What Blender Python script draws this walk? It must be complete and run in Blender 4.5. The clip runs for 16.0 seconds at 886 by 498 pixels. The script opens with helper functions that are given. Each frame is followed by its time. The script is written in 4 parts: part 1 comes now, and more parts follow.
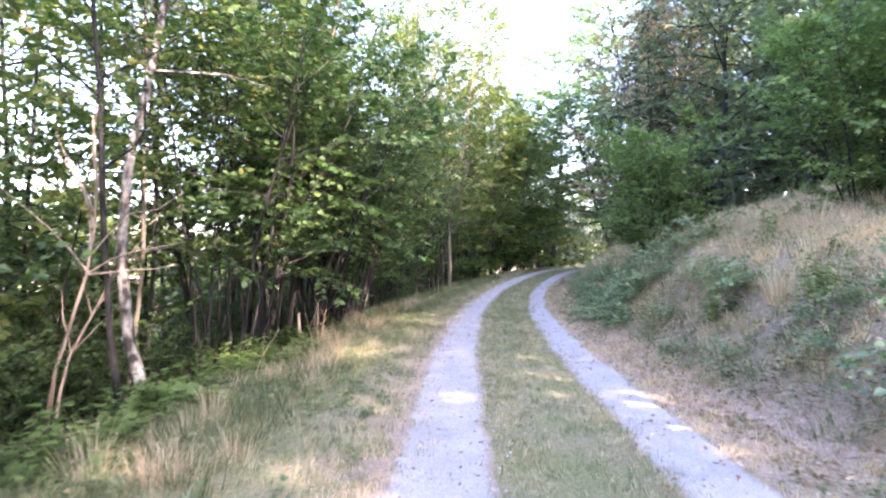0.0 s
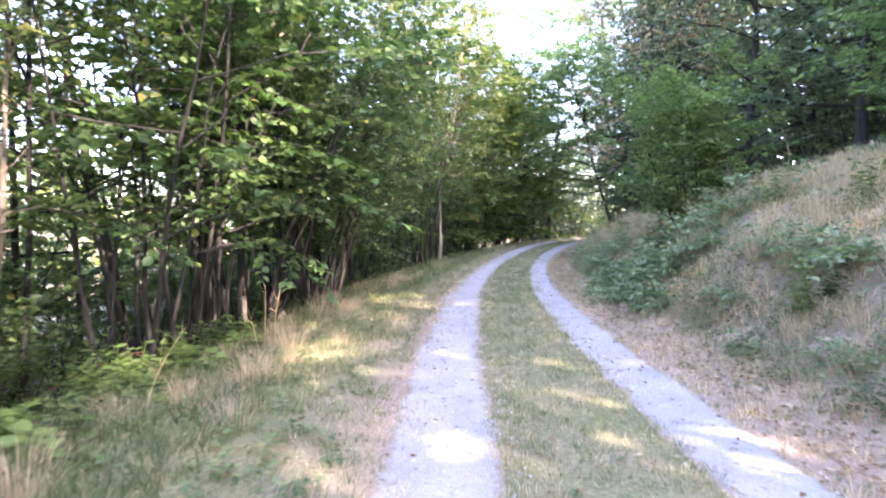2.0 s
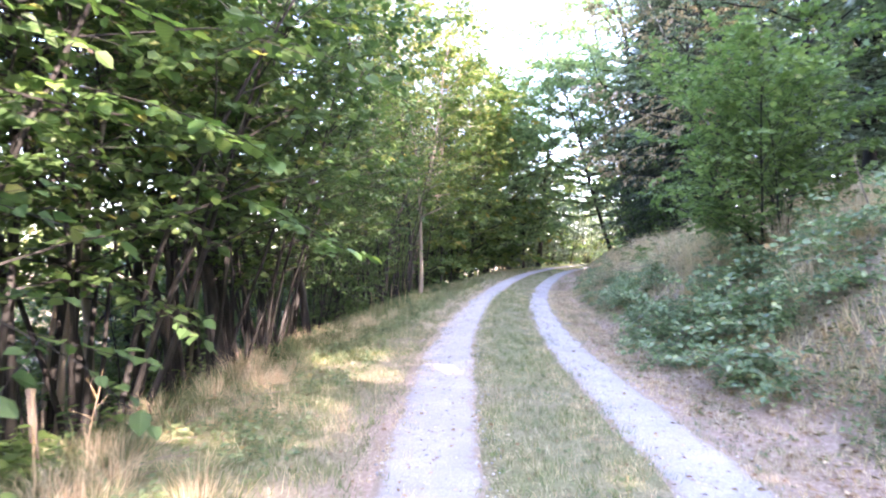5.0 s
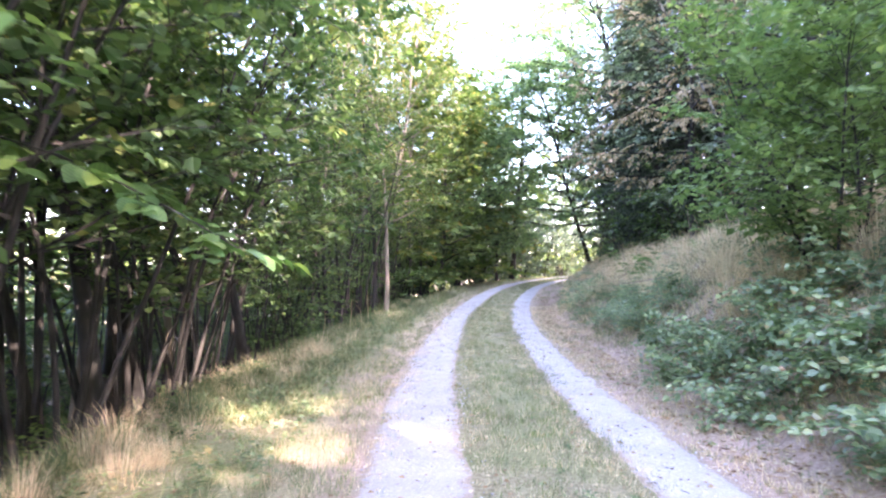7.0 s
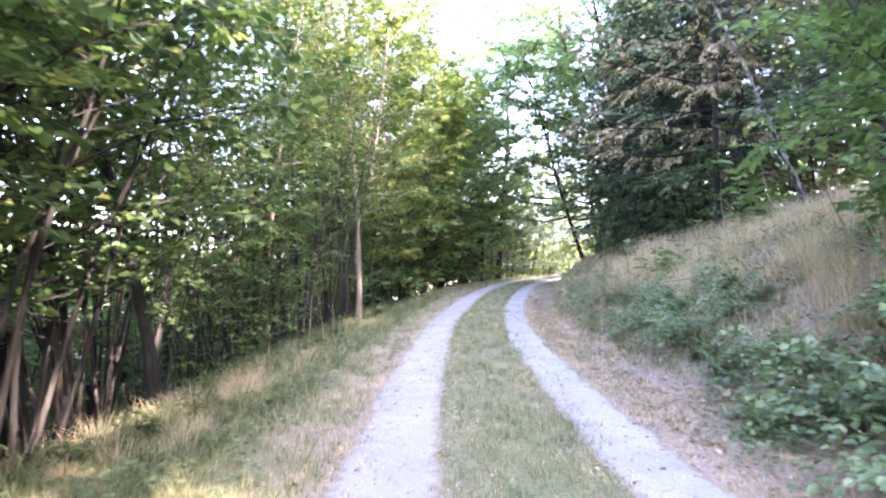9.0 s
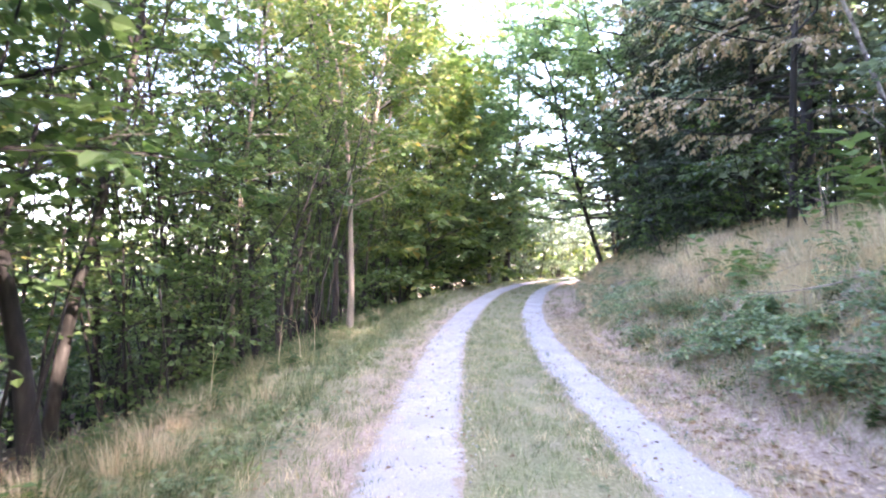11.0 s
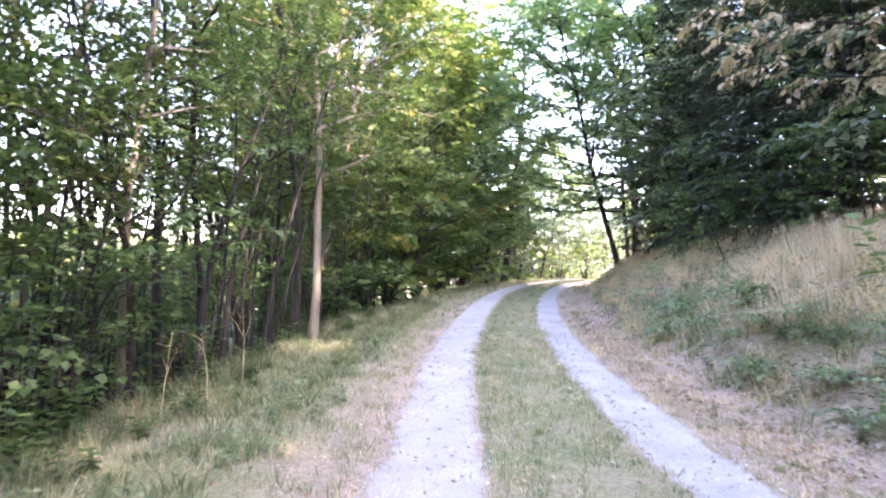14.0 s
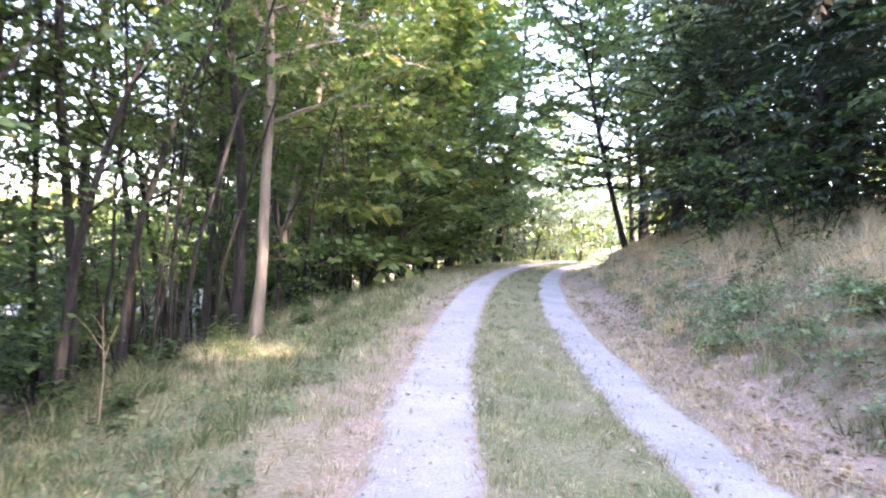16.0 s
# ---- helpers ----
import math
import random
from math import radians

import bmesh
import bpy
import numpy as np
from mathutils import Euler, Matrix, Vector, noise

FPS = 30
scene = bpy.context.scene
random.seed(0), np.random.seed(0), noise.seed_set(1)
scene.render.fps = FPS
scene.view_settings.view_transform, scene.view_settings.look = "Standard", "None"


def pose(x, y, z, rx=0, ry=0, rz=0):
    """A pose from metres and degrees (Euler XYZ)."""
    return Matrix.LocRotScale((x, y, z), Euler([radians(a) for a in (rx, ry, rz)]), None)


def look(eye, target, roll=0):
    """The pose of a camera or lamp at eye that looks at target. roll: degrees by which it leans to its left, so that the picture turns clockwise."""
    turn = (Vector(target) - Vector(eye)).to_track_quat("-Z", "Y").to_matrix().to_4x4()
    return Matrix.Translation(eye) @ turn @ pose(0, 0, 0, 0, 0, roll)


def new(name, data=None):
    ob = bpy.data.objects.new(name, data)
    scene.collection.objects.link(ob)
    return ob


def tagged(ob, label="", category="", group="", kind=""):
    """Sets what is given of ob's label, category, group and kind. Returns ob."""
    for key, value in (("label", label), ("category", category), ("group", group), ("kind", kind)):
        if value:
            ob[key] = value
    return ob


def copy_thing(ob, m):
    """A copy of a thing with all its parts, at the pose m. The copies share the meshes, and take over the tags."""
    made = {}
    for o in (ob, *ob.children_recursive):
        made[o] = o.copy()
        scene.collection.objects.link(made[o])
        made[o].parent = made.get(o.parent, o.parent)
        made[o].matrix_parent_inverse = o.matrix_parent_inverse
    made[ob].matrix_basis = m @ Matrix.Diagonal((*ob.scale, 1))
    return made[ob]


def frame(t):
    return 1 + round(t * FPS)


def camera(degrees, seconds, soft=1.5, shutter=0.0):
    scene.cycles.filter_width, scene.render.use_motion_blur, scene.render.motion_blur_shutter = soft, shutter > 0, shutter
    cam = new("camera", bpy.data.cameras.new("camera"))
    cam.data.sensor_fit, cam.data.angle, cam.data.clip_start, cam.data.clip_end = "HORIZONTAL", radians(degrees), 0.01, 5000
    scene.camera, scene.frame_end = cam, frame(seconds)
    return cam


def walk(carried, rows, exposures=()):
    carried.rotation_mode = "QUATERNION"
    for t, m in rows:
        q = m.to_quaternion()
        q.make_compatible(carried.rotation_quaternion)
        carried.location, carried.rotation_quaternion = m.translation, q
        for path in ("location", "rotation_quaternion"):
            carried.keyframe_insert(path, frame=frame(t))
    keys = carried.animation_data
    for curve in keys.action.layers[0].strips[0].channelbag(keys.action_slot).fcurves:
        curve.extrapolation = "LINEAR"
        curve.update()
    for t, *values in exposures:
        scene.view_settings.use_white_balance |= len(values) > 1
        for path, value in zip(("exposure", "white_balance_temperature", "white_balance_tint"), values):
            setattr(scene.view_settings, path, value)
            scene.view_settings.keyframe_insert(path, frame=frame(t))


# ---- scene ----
cam = camera(71.1, 16.0, soft=2.1, shutter=0.5)
METRES, EYE, TILT, LEAN, TURN = 21.0, 1.47, 0.85, 0.0, 0.0
EXPOSURE = 3.5
ROWS = [
    (0.0, 0.0, 0.0, 0.0, 0.0, 0.0, -0.0),
    (0.5, 0.002, 0.0308, -0.0007, -0.13, 1.05, 0.37),
    (1.0, 0.0015, 0.0597, -0.0034, 0.1, -1.12, -0.72),
    (1.5, 0.0005, 0.0909, -0.005, -0.98, -2.21, 0.57),
    (2.0, 0.0004, 0.1228, -0.0056, -0.92, -2.49, -0.07),
    (2.5, 0.0016, 0.1559, -0.0047, -3.27, -0.71, 1.28),
    (3.0, 0.0041, 0.1869, -0.005, -2.05, -0.82, 0.28),
    (5.5, 0.0098, 0.3395, -0.0067, -2.47, 0.74, 0.12),
    (6.0, 0.0106, 0.3692, -0.0063, -4.19, 3.81, 1.93),
    (6.5, 0.0091, 0.4016, -0.0069, -4.53, 1.88, 0.23),
    (7.0, 0.0124, 0.4309, -0.0097, -5.34, 1.15, 0.13),
    (7.5, 0.0146, 0.4639, -0.0109, -4.78, -0.44, -0.9),
    (8.0, 0.0202, 0.4968, -0.0111, -6.05, 0.08, 0.78),
    (8.5, 0.0252, 0.5288, -0.0106, -5.51, 1.41, -0.58),
    (9.0, 0.0272, 0.5605, -0.0121, -6.94, 1.17, 0.99),
    (11.5, 0.0358, 0.7247, -0.0148, -7.16, 1.29, -0.24),
    (12.0, 0.0362, 0.7555, -0.0152, -7.83, -0.09, -0.99),
    (12.5, 0.0407, 0.7809, -0.0171, -9.58, 0.55, 0.59),
    (13.0, 0.0434, 0.8105, -0.0184, -9.36, -0.26, -2.12),
    (13.5, 0.0485, 0.8399, -0.0185, -10.46, 2.37, -0.59),
    (14.0, 0.0501, 0.8699, -0.0204, -7.75, 1.13, -1.34),
    (14.5, 0.0538, 0.9013, -0.0208, -8.24, 1.2, -1.18),
    (15.0, 0.0592, 0.9332, -0.0202, -7.68, 0.55, -2.38),
    (15.5, 0.0619, 0.9641, -0.02, -8.64, 0.04, -1.81),
    (16.0, 0.0669, 0.995, -0.021, -8.9, -0.87, -2.92),
]
walk(cam, [(t, pose(0, 0, EYE, TILT, LEAN, TURN) @ pose(METRES * x, METRES * y, METRES * z, 90 + pitch, roll, yaw)) for t, x, y, z, yaw, pitch, roll in ROWS],
     exposures=[(0.0, EXPOSURE + 0.1, 6500, 34), (5.0, EXPOSURE + 0.68, 6500, 35), (16.0, EXPOSURE + 0.9, 6750, 37)])

# ---- world and sun ----
SUN_AZ, SUN_EL = math.atan2(0.66, -0.75), radians(28)
world = bpy.data.worlds.new("sky")
scene.world = world
world.use_nodes = True
sky = world.node_tree.nodes.new("ShaderNodeTexSky")
sky.sky_type, sky.sun_disc = "NISHITA", False
sky.sun_elevation, sky.sun_rotation = SUN_EL, SUN_AZ
sky.dust_density, sky.air_density = 2.0, 1.0
backg = world.node_tree.nodes["Background"]
backg.inputs["Strength"].default_value = 0.15
world.node_tree.links.new(sky.outputs["Color"], backg.inputs["Color"])
sun = new("sun", bpy.data.lights.new("sun", "SUN"))
sun.data.energy, sun.data.angle, sun.data.color = 4.0, radians(0.6), (1.0, 0.86, 0.68)
to_sun = Vector((math.sin(SUN_AZ) * math.cos(SUN_EL), math.cos(SUN_AZ) * math.cos(SUN_EL), math.sin(SUN_EL)))
sun.matrix_world = look(to_sun * 60, (0, 0, 0))


# ---- materials ----
def node_material(name):
    m = bpy.data.materials.new(name)
    m.use_nodes = True
    nt = m.node_tree
    return m, nt, nt.nodes["Principled BSDF"]


def noise_node(nt, scale, detail=4.0, rough=0.6):
    c = nt.nodes.new("ShaderNodeTexCoord")
    n = nt.nodes.new("ShaderNodeTexNoise")
    n.inputs["Scale"].default_value, n.inputs["Detail"].default_value, n.inputs["Roughness"].default_value = scale, detail, rough
    nt.links.new(c.outputs["Object"], n.inputs["Vector"])
    return n


def ramp(nt, source, stops):
    r = nt.nodes.new("ShaderNodeValToRGB")
    e = r.color_ramp.elements
    while len(e) < len(stops):
        e.new(0.5)
    for el, (p, c) in zip(e, stops):
        el.position, el.color = p, (*c, 1)
    nt.links.new(source, r.inputs["Fac"])
    return r


def mix_colour(nt, fac, a, b, mode="MIX"):
    n = nt.nodes.new("ShaderNodeMix")
    n.data_type, n.blend_type = "RGBA", mode
    for sock, v in ((n.inputs["Factor"], fac), (n.inputs["A"], a), (n.inputs["B"], b)):
        if isinstance(v, (int, float)):
            sock.default_value = v
        elif isinstance(v, tuple):
            sock.default_value = (*v, 1)
        else:
            nt.links.new(v, sock)
    return n.outputs["Result"]


def bump(nt, bsdf, height, strength, distance):
    b = nt.nodes.new("ShaderNodeBump")
    b.inputs["Strength"].default_value, b.inputs["Distance"].default_value = strength, distance
    nt.links.new(height, b.inputs["Height"])
    nt.links.new(b.outputs["Normal"], bsdf.inputs["Normal"])


def leaf_material(name, stops, through_light=0.35, rough=0.5, gloss=0.35):
    """Thin foliage: colour varies from leaf to leaf, and light passes through."""
    m, nt, p = node_material(name)
    g = nt.nodes.new("ShaderNodeNewGeometry")
    col = ramp(nt, g.outputs["Random Per Island"], stops).outputs["Color"]
    n = noise_node(nt, 1.3, 2)
    vary = ramp(nt, n.outputs["Fac"], [(0.3, (0.75, 0.8, 0.8)), (0.7, (1.2, 1.15, 1.0))]).outputs["Color"]
    col = mix_colour(nt, 1.0, col, vary, "MULTIPLY")
    nt.links.new(col, p.inputs["Base Color"])
    p.inputs["Roughness"].default_value = rough
    p.inputs["Specular IOR Level"].default_value = gloss
    t = nt.nodes.new("ShaderNodeBsdfTranslucent")
    bright = mix_colour(nt, 1.0, col, (1.35, 1.5, 0.95), "MULTIPLY")
    nt.links.new(bright, t.inputs["Color"])
    mx = nt.nodes.new("ShaderNodeMixShader")
    mx.inputs["Fac"].default_value = through_light
    out = nt.nodes["Material Output"]
    nt.links.new(p.outputs["BSDF"], mx.inputs[1])
    nt.links.new(t.outputs["BSDF"], mx.inputs[2])
    nt.links.new(mx.outputs["Shader"], out.inputs["Surface"])
    return m


def bark_material(name, stops, scale=14.0, stretch=0.25):
    m, nt, p = node_material(name)
    c = nt.nodes.new("ShaderNodeTexCoord")
    mp = nt.nodes.new("ShaderNodeMapping")
    mp.inputs["Scale"].default_value = (1, 1, stretch)
    n = nt.nodes.new("ShaderNodeTexNoise")
    n.inputs["Scale"].default_value, n.inputs["Detail"].default_value = scale, 6
    nt.links.new(c.outputs["Object"], mp.inputs["Vector"])
    nt.links.new(mp.outputs["Vector"], n.inputs["Vector"])
    nt.links.new(ramp(nt, n.outputs["Fac"], stops).outputs["Color"], p.inputs["Base Color"])
    p.inputs["Roughness"].default_value = 0.85
    bump(nt, p, n.outputs["Fac"], 0.6, 0.02)
    return m


HAZEL = leaf_material("hazel_leaf", [(0.0, (0.042, 0.084, 0.033)), (0.6, (0.075, 0.135, 0.052)), (0.96, (0.115, 0.18, 0.066)), (1.0, (0.19, 0.19, 0.06))], 0.42)
YOUNG = leaf_material("young_tree_leaf", [(0.0, (0.065, 0.11, 0.035)), (0.7, (0.12, 0.175, 0.06)), (0.95, (0.21, 0.22, 0.08)), (1.0, (0.3, 0.22, 0.07))], 0.45)
OAK = leaf_material("oak_leaf", [(0.0, (0.075, 0.12, 0.085)), (0.7, (0.15, 0.21, 0.155)), (1.0, (0.2, 0.25, 0.175))], 0.36, 0.34, 0.8)
# Lighter copy of OAK: haze and light from behind are put into its colour
FAR_OAK = leaf_material("airy_oak_leaf", [(0.0, (0.09, 0.16, 0.085)), (0.7, (0.16, 0.25, 0.14)), (1.0, (0.22, 0.29, 0.16))], 0.5, 0.4, 0.5)
BRIGHT = leaf_material("bush_leaf", [(0.0, (0.1, 0.175, 0.07)), (1.0, (0.19, 0.28, 0.115))], 0.45)
BRAMBLE = leaf_material("bramble_leaf", [(0.0, (0.09, 0.16, 0.085)), (0.8, (0.22, 0.31, 0.185)), (0.95, (0.31, 0.38, 0.2)), (1.0, (0.3, 0.2, 0.11))], 0.36, 0.34, 0.8)
NEEDLE = leaf_material("spruce_needle", [(0.0, (0.024, 0.048, 0.03)), (1.0, (0.055, 0.09, 0.052))], 0.1, 0.5, 0.4)
RUSSET = leaf_material("russet_leaf", [(0.0, (0.13, 0.15, 0.08)), (0.4, (0.25, 0.2, 0.13)), (1.0, (0.37, 0.28, 0.21))], 0.25)
NETTLE = leaf_material("weed_leaf", [(0.0, (0.09, 0.16, 0.05)), (1.0, (0.19, 0.28, 0.1))], 0.4)
OLIVE = leaf_material("olive_brown_herb", [(0.0, (0.05, 0.07, 0.035)), (0.6, (0.11, 0.13, 0.06)), (0.85, (0.16, 0.13, 0.075)), (1.0, (0.25, 0.17, 0.11))], 0.25, 0.6, 0.3)
HERB = leaf_material("grey_green_herb", [(0.0, (0.1, 0.15, 0.085)), (0.6, (0.19, 0.25, 0.145)), (0.9, (0.26, 0.3, 0.17)), (1.0, (0.36, 0.27, 0.16))], 0.35, 0.45, 0.4)
BLADE = leaf_material("grass_blade", [(0.0, (0.1, 0.16, 0.085)), (0.58, (0.2, 0.25, 0.135)), (0.74, (0.37, 0.33, 0.23)), (1.0, (0.55, 0.48, 0.37))], 0.35, 0.6, 0.2)
GREEN_BLADE = leaf_material("green_grass_blade", [(0.0, (0.08, 0.12, 0.065)), (0.7, (0.15, 0.195, 0.11)), (0.86, (0.3, 0.27, 0.18)), (1.0, (0.46, 0.39, 0.29))], 0.35, 0.6, 0.2)
STRAW = leaf_material("dry_grass", [(0.0, (0.44, 0.32, 0.26)), (0.6, (0.69, 0.54, 0.465)), (1.0, (0.8, 0.69, 0.61))], 0.5, 0.6, 0.2)
LITTER = leaf_material("fallen_leaf", [(0.0, (0.17, 0.10, 0.06)), (0.6, (0.34, 0.24, 0.16)), (1.0, (0.6, 0.52, 0.42))], 0.15, 0.7, 0.2)
# Grey-brown bark taken near black: the wood's shade is put into its colour
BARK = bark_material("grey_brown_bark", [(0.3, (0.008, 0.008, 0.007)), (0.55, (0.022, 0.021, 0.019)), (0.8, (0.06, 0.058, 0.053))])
PALE_BARK = bark_material("pale_smooth_bark", [(0.3, (0.13, 0.11, 0.085)), (0.6, (0.24, 0.21, 0.165)), (0.8, (0.33, 0.3, 0.25))], 9.0)
BIRCH = bark_material("birch_bark", [(0.42, (0.035, 0.032, 0.028)), (0.52, (0.19, 0.175, 0.155)), (0.7, (0.46, 0.44, 0.405))], 9.0, 0.7)
DEAD = bark_material("dead_wood", [(0.3, (0.2, 0.15, 0.11)), (0.7, (0.38, 0.32, 0.26))], 20.0)
REDWOOD = bark_material("reddish_dead_twig", [(0.3, (0.26, 0.12, 0.07)), (0.7, (0.42, 0.24, 0.15))], 20.0)


def ground_material():
    m, nt, p = node_material("verge_and_forest_soil")
    dry = nt.nodes.new("ShaderNodeAttribute")
    dry.attribute_name = "dry"
    lit = nt.nodes.new("ShaderNodeAttribute")
    lit.attribute_name = "litter"
    big, fine = noise_node(nt, 0.9, 5, 0.65), noise_node(nt, 28.0, 5, 0.7)
    green = ramp(nt, fine.outputs["Fac"], [(0.3, (0.11, 0.12, 0.05)), (0.55, (0.23, 0.24, 0.12)), (0.75, (0.38, 0.34, 0.21))]).outputs["Color"]
    straw = ramp(nt, fine.outputs["Fac"], [(0.3, (0.24, 0.165, 0.125)), (0.55, (0.46, 0.35, 0.28)), (0.75, (0.64, 0.53, 0.45))]).outputs["Color"]
    soil = ramp(nt, fine.outputs["Fac"], [(0.3, (0.045, 0.032, 0.022)), (0.6, (0.11, 0.08, 0.055)), (0.8, (0.2, 0.15, 0.1))]).outputs["Color"]
    mth = nt.nodes.new("ShaderNodeMath")
    mth.operation = "ADD"
    nt.links.new(dry.outputs["Fac"], mth.inputs[0])
    nt.links.new(big.outputs["Fac"], mth.inputs[1])
    r2 = nt.nodes.new("ShaderNodeMapRange")
    r2.inputs["From Min"].default_value, r2.inputs["From Max"].default_value = 0.7, 1.3
    nt.links.new(mth.outputs[0], r2.inputs["Value"])
    col = mix_colour(nt, r2.outputs["Result"], green, straw)
    col = mix_colour(nt, lit.outputs["Fac"], col, soil)
    nt.links.new(col, p.inputs["Base Color"])
    p.inputs["Roughness"].default_value = 0.95
    bump(nt, p, fine.outputs["Fac"], 0.8, 0.03)
    return m


def gravel_material():
    m, nt, p = node_material("pale_grey_gravel")
    big, fine, mid = noise_node(nt, 1.6, 4), noise_node(nt, 60.0, 6, 0.8), noise_node(nt, 9.0, 6, 0.7)
    a = ramp(nt, fine.outputs["Fac"], [(0.3, (0.26, 0.26, 0.27)), (0.5, (0.43, 0.43, 0.445)), (0.7, (0.6, 0.6, 0.61))]).outputs["Color"]
    b = ramp(nt, big.outputs["Fac"], [(0.3, (0.84, 0.81, 0.77)), (0.65, (1.06, 1.05, 1.06))]).outputs["Color"]
    stone = mix_colour(nt, 1.0, a, b, "MULTIPLY")
    dirt = ramp(nt, fine.outputs["Fac"], [(0.3, (0.2, 0.15, 0.11)), (0.55, (0.38, 0.31, 0.23)), (0.75, (0.55, 0.48, 0.38))]).outputs["Color"]
    edge = nt.nodes.new("ShaderNodeAttribute")
    edge.attribute_name = "inside"
    add = nt.nodes.new("ShaderNodeMath")
    add.operation = "ADD"
    nt.links.new(edge.outputs["Fac"], add.inputs[0])
    nt.links.new(mid.outputs["Fac"], add.inputs[1])
    span_ = nt.nodes.new("ShaderNodeMapRange")
    span_.inputs["From Min"].default_value, span_.inputs["From Max"].default_value = 0.62, 0.86
    nt.links.new(add.outputs[0], span_.inputs["Value"])
    nt.links.new(mix_colour(nt, span_.outputs["Result"], dirt, stone), p.inputs["Base Color"])
    p.inputs["Roughness"].default_value = 0.9
    bump(nt, p, fine.outputs["Fac"], 0.7, 0.012)
    return m


def stone_material():
    m, nt, p = node_material("limestone_chip")
    g = nt.nodes.new("ShaderNodeNewGeometry")
    nt.links.new(ramp(nt, g.outputs["Random Per Island"], [(0.0, (0.2, 0.2, 0.21)), (0.5, (0.42, 0.42, 0.43)), (1.0, (0.66, 0.65, 0.64))]).outputs["Color"], p.inputs["Base Color"])
    p.inputs["Roughness"].default_value = 0.85
    return m


GROUND, GRAVEL, CHIP = ground_material(), gravel_material(), stone_material()


# ---- mesh helpers ----
class Geo:
    """Gathers vertices and faces in blocks."""

    def __init__(self):
        self.v, self.f, self.n = [], [], 0

    def add(self, v, f):
        self.v.append(np.asarray(v, float))
        self.f.extend((np.asarray(f) + self.n).tolist())
        self.n += len(v)

    def mesh(self, name, material, smooth=False):
        me = bpy.data.meshes.new(name)
        me.from_pydata(np.concatenate(self.v).tolist() if self.v else [], [], self.f)
        me.materials.append(material)
        if smooth:
            me.polygons.foreach_set("use_smooth", [True] * len(me.polygons))
        me.update()
        return me

    def part(self, name, material, parent, label="", smooth=False):
        ob = new(name, self.mesh(name, material, smooth))
        ob.parent = parent
        return tagged(ob, label)


def unit(v):
    v = np.asarray(v, float)
    return v / np.maximum(np.linalg.norm(v, axis=-1, keepdims=True), 1e-9)


def tube(geo, pts, radii, sides=6):
    pts = np.asarray(pts, float)
    tang = unit(np.gradient(pts, axis=0))
    ref = np.array([0.93, 0.31, 0.2])
    a = unit(np.cross(tang, ref))
    b = np.cross(tang, a)
    ang = np.linspace(0, 2 * np.pi, sides, endpoint=False)
    ring = pts[:, None] + (a[:, None] * np.cos(ang)[None, :, None] + b[:, None] * np.sin(ang)[None, :, None]) * np.asarray(radii)[:, None, None]
    v = ring.reshape(-1, 3)
    i, j = np.meshgrid(np.arange(len(pts) - 1), np.arange(sides), indexing="ij")
    k = (j + 1) % sides
    f = np.stack([i * sides + j, i * sides + k, (i + 1) * sides + k, (i + 1) * sides + j], -1).reshape(-1, 4)
    geo.add(v, f)
    if sides > 4:
        geo.f.append([geo.n - sides + q for q in range(sides)])


def leaves(geo, base, along, normal, length, width, oval=False):
    """Folded leaves: two faces on either side of the midrib."""
    base, along = np.asarray(base), unit(along)
    side = unit(np.cross(along, normal))
    up = np.cross(side, along)
    L, W = np.asarray(length)[:, None], np.asarray(width)[:, None]
    n = len(base)
    if oval:
        v = np.stack([base, base + along * L * 0.28 + side * W * 0.48 + up * W * 0.12, base + along * L * 0.68 + side * W * 0.42 + up * W * 0.1,
                      base + along * L - up * L * 0.08, base + along * L * 0.68 - side * W * 0.42 + up * W * 0.1,
                      base + along * L * 0.28 - side * W * 0.48 + up * W * 0.12], 1).reshape(-1, 3)
        q = np.arange(n)[:, None] * 6
        f = np.concatenate([q + [0, 1, 2, 3], q + [0, 3, 4, 5]])
    else:
        v = np.stack([base, base + along * L * 0.45 + side * W * 0.5 + up * W * 0.12, base + along * L - up * L * 0.08,
                      base + along * L * 0.45 - side * W * 0.5 + up * W * 0.12], 1).reshape(-1, 3)
        q = np.arange(n)[:, None] * 4
        f = np.concatenate([q + [0, 1, 2], q + [0, 2, 3]])
    geo.add(v, f)


# ---- the lie of the land ----
LINE_Y = [-1500, -10, 0, 4, 6.5, 10, 15, 18.2, 23.5, 27, 31, 34, 40, 46, 52, 60, 70, 1500]
LINE_X = [-30, 0.62, 0.88, 0.96, 1.03, 1.18, 1.55, 1.9, 2.7, 3.35, 4.3, 5.1, 7.0, 9.4, 12.4, 17.5, 25.5, 1400]


def smooth_line():
    y = np.concatenate([[-1500, -200], np.arange(-20, 80.01, 0.5), [200, 1500]])
    x = np.interp(y, LINE_Y, LINE_X)
    for _ in range(12):
        x[3:-3] = (x[2:-4] + 2 * x[3:-3] + x[4:-2]) / 4
    return y, x


LY, LX = smooth_line()
BANK_S = [-400, -60, -25, -12, -8, -5, -4.2, -3.4, -2.0, 1.9, 2.25, 2.7, 3.2, 3.8, 4.5, 6.5, 12, 30, 120, 500]
BANK_Z = [-9, -5, -3.6, -2.6, -1.7, -0.55, -0.3, -0.06, 0.0, 0.0, 0.1, 0.5, 1.08, 1.62, 1.98, 2.8, 4.4, 7.5, 12, 15]


RISE_Y = [16, 20, 24, 27, 30, 33, 37, 43, 50, 60]
RISE_Z = [0.0, 0.01, 0.03, 0.08, 0.15, 0.25, 0.4, 0.58, 0.74, 0.9]


def centre(y):
    return np.interp(y, LY, LX)


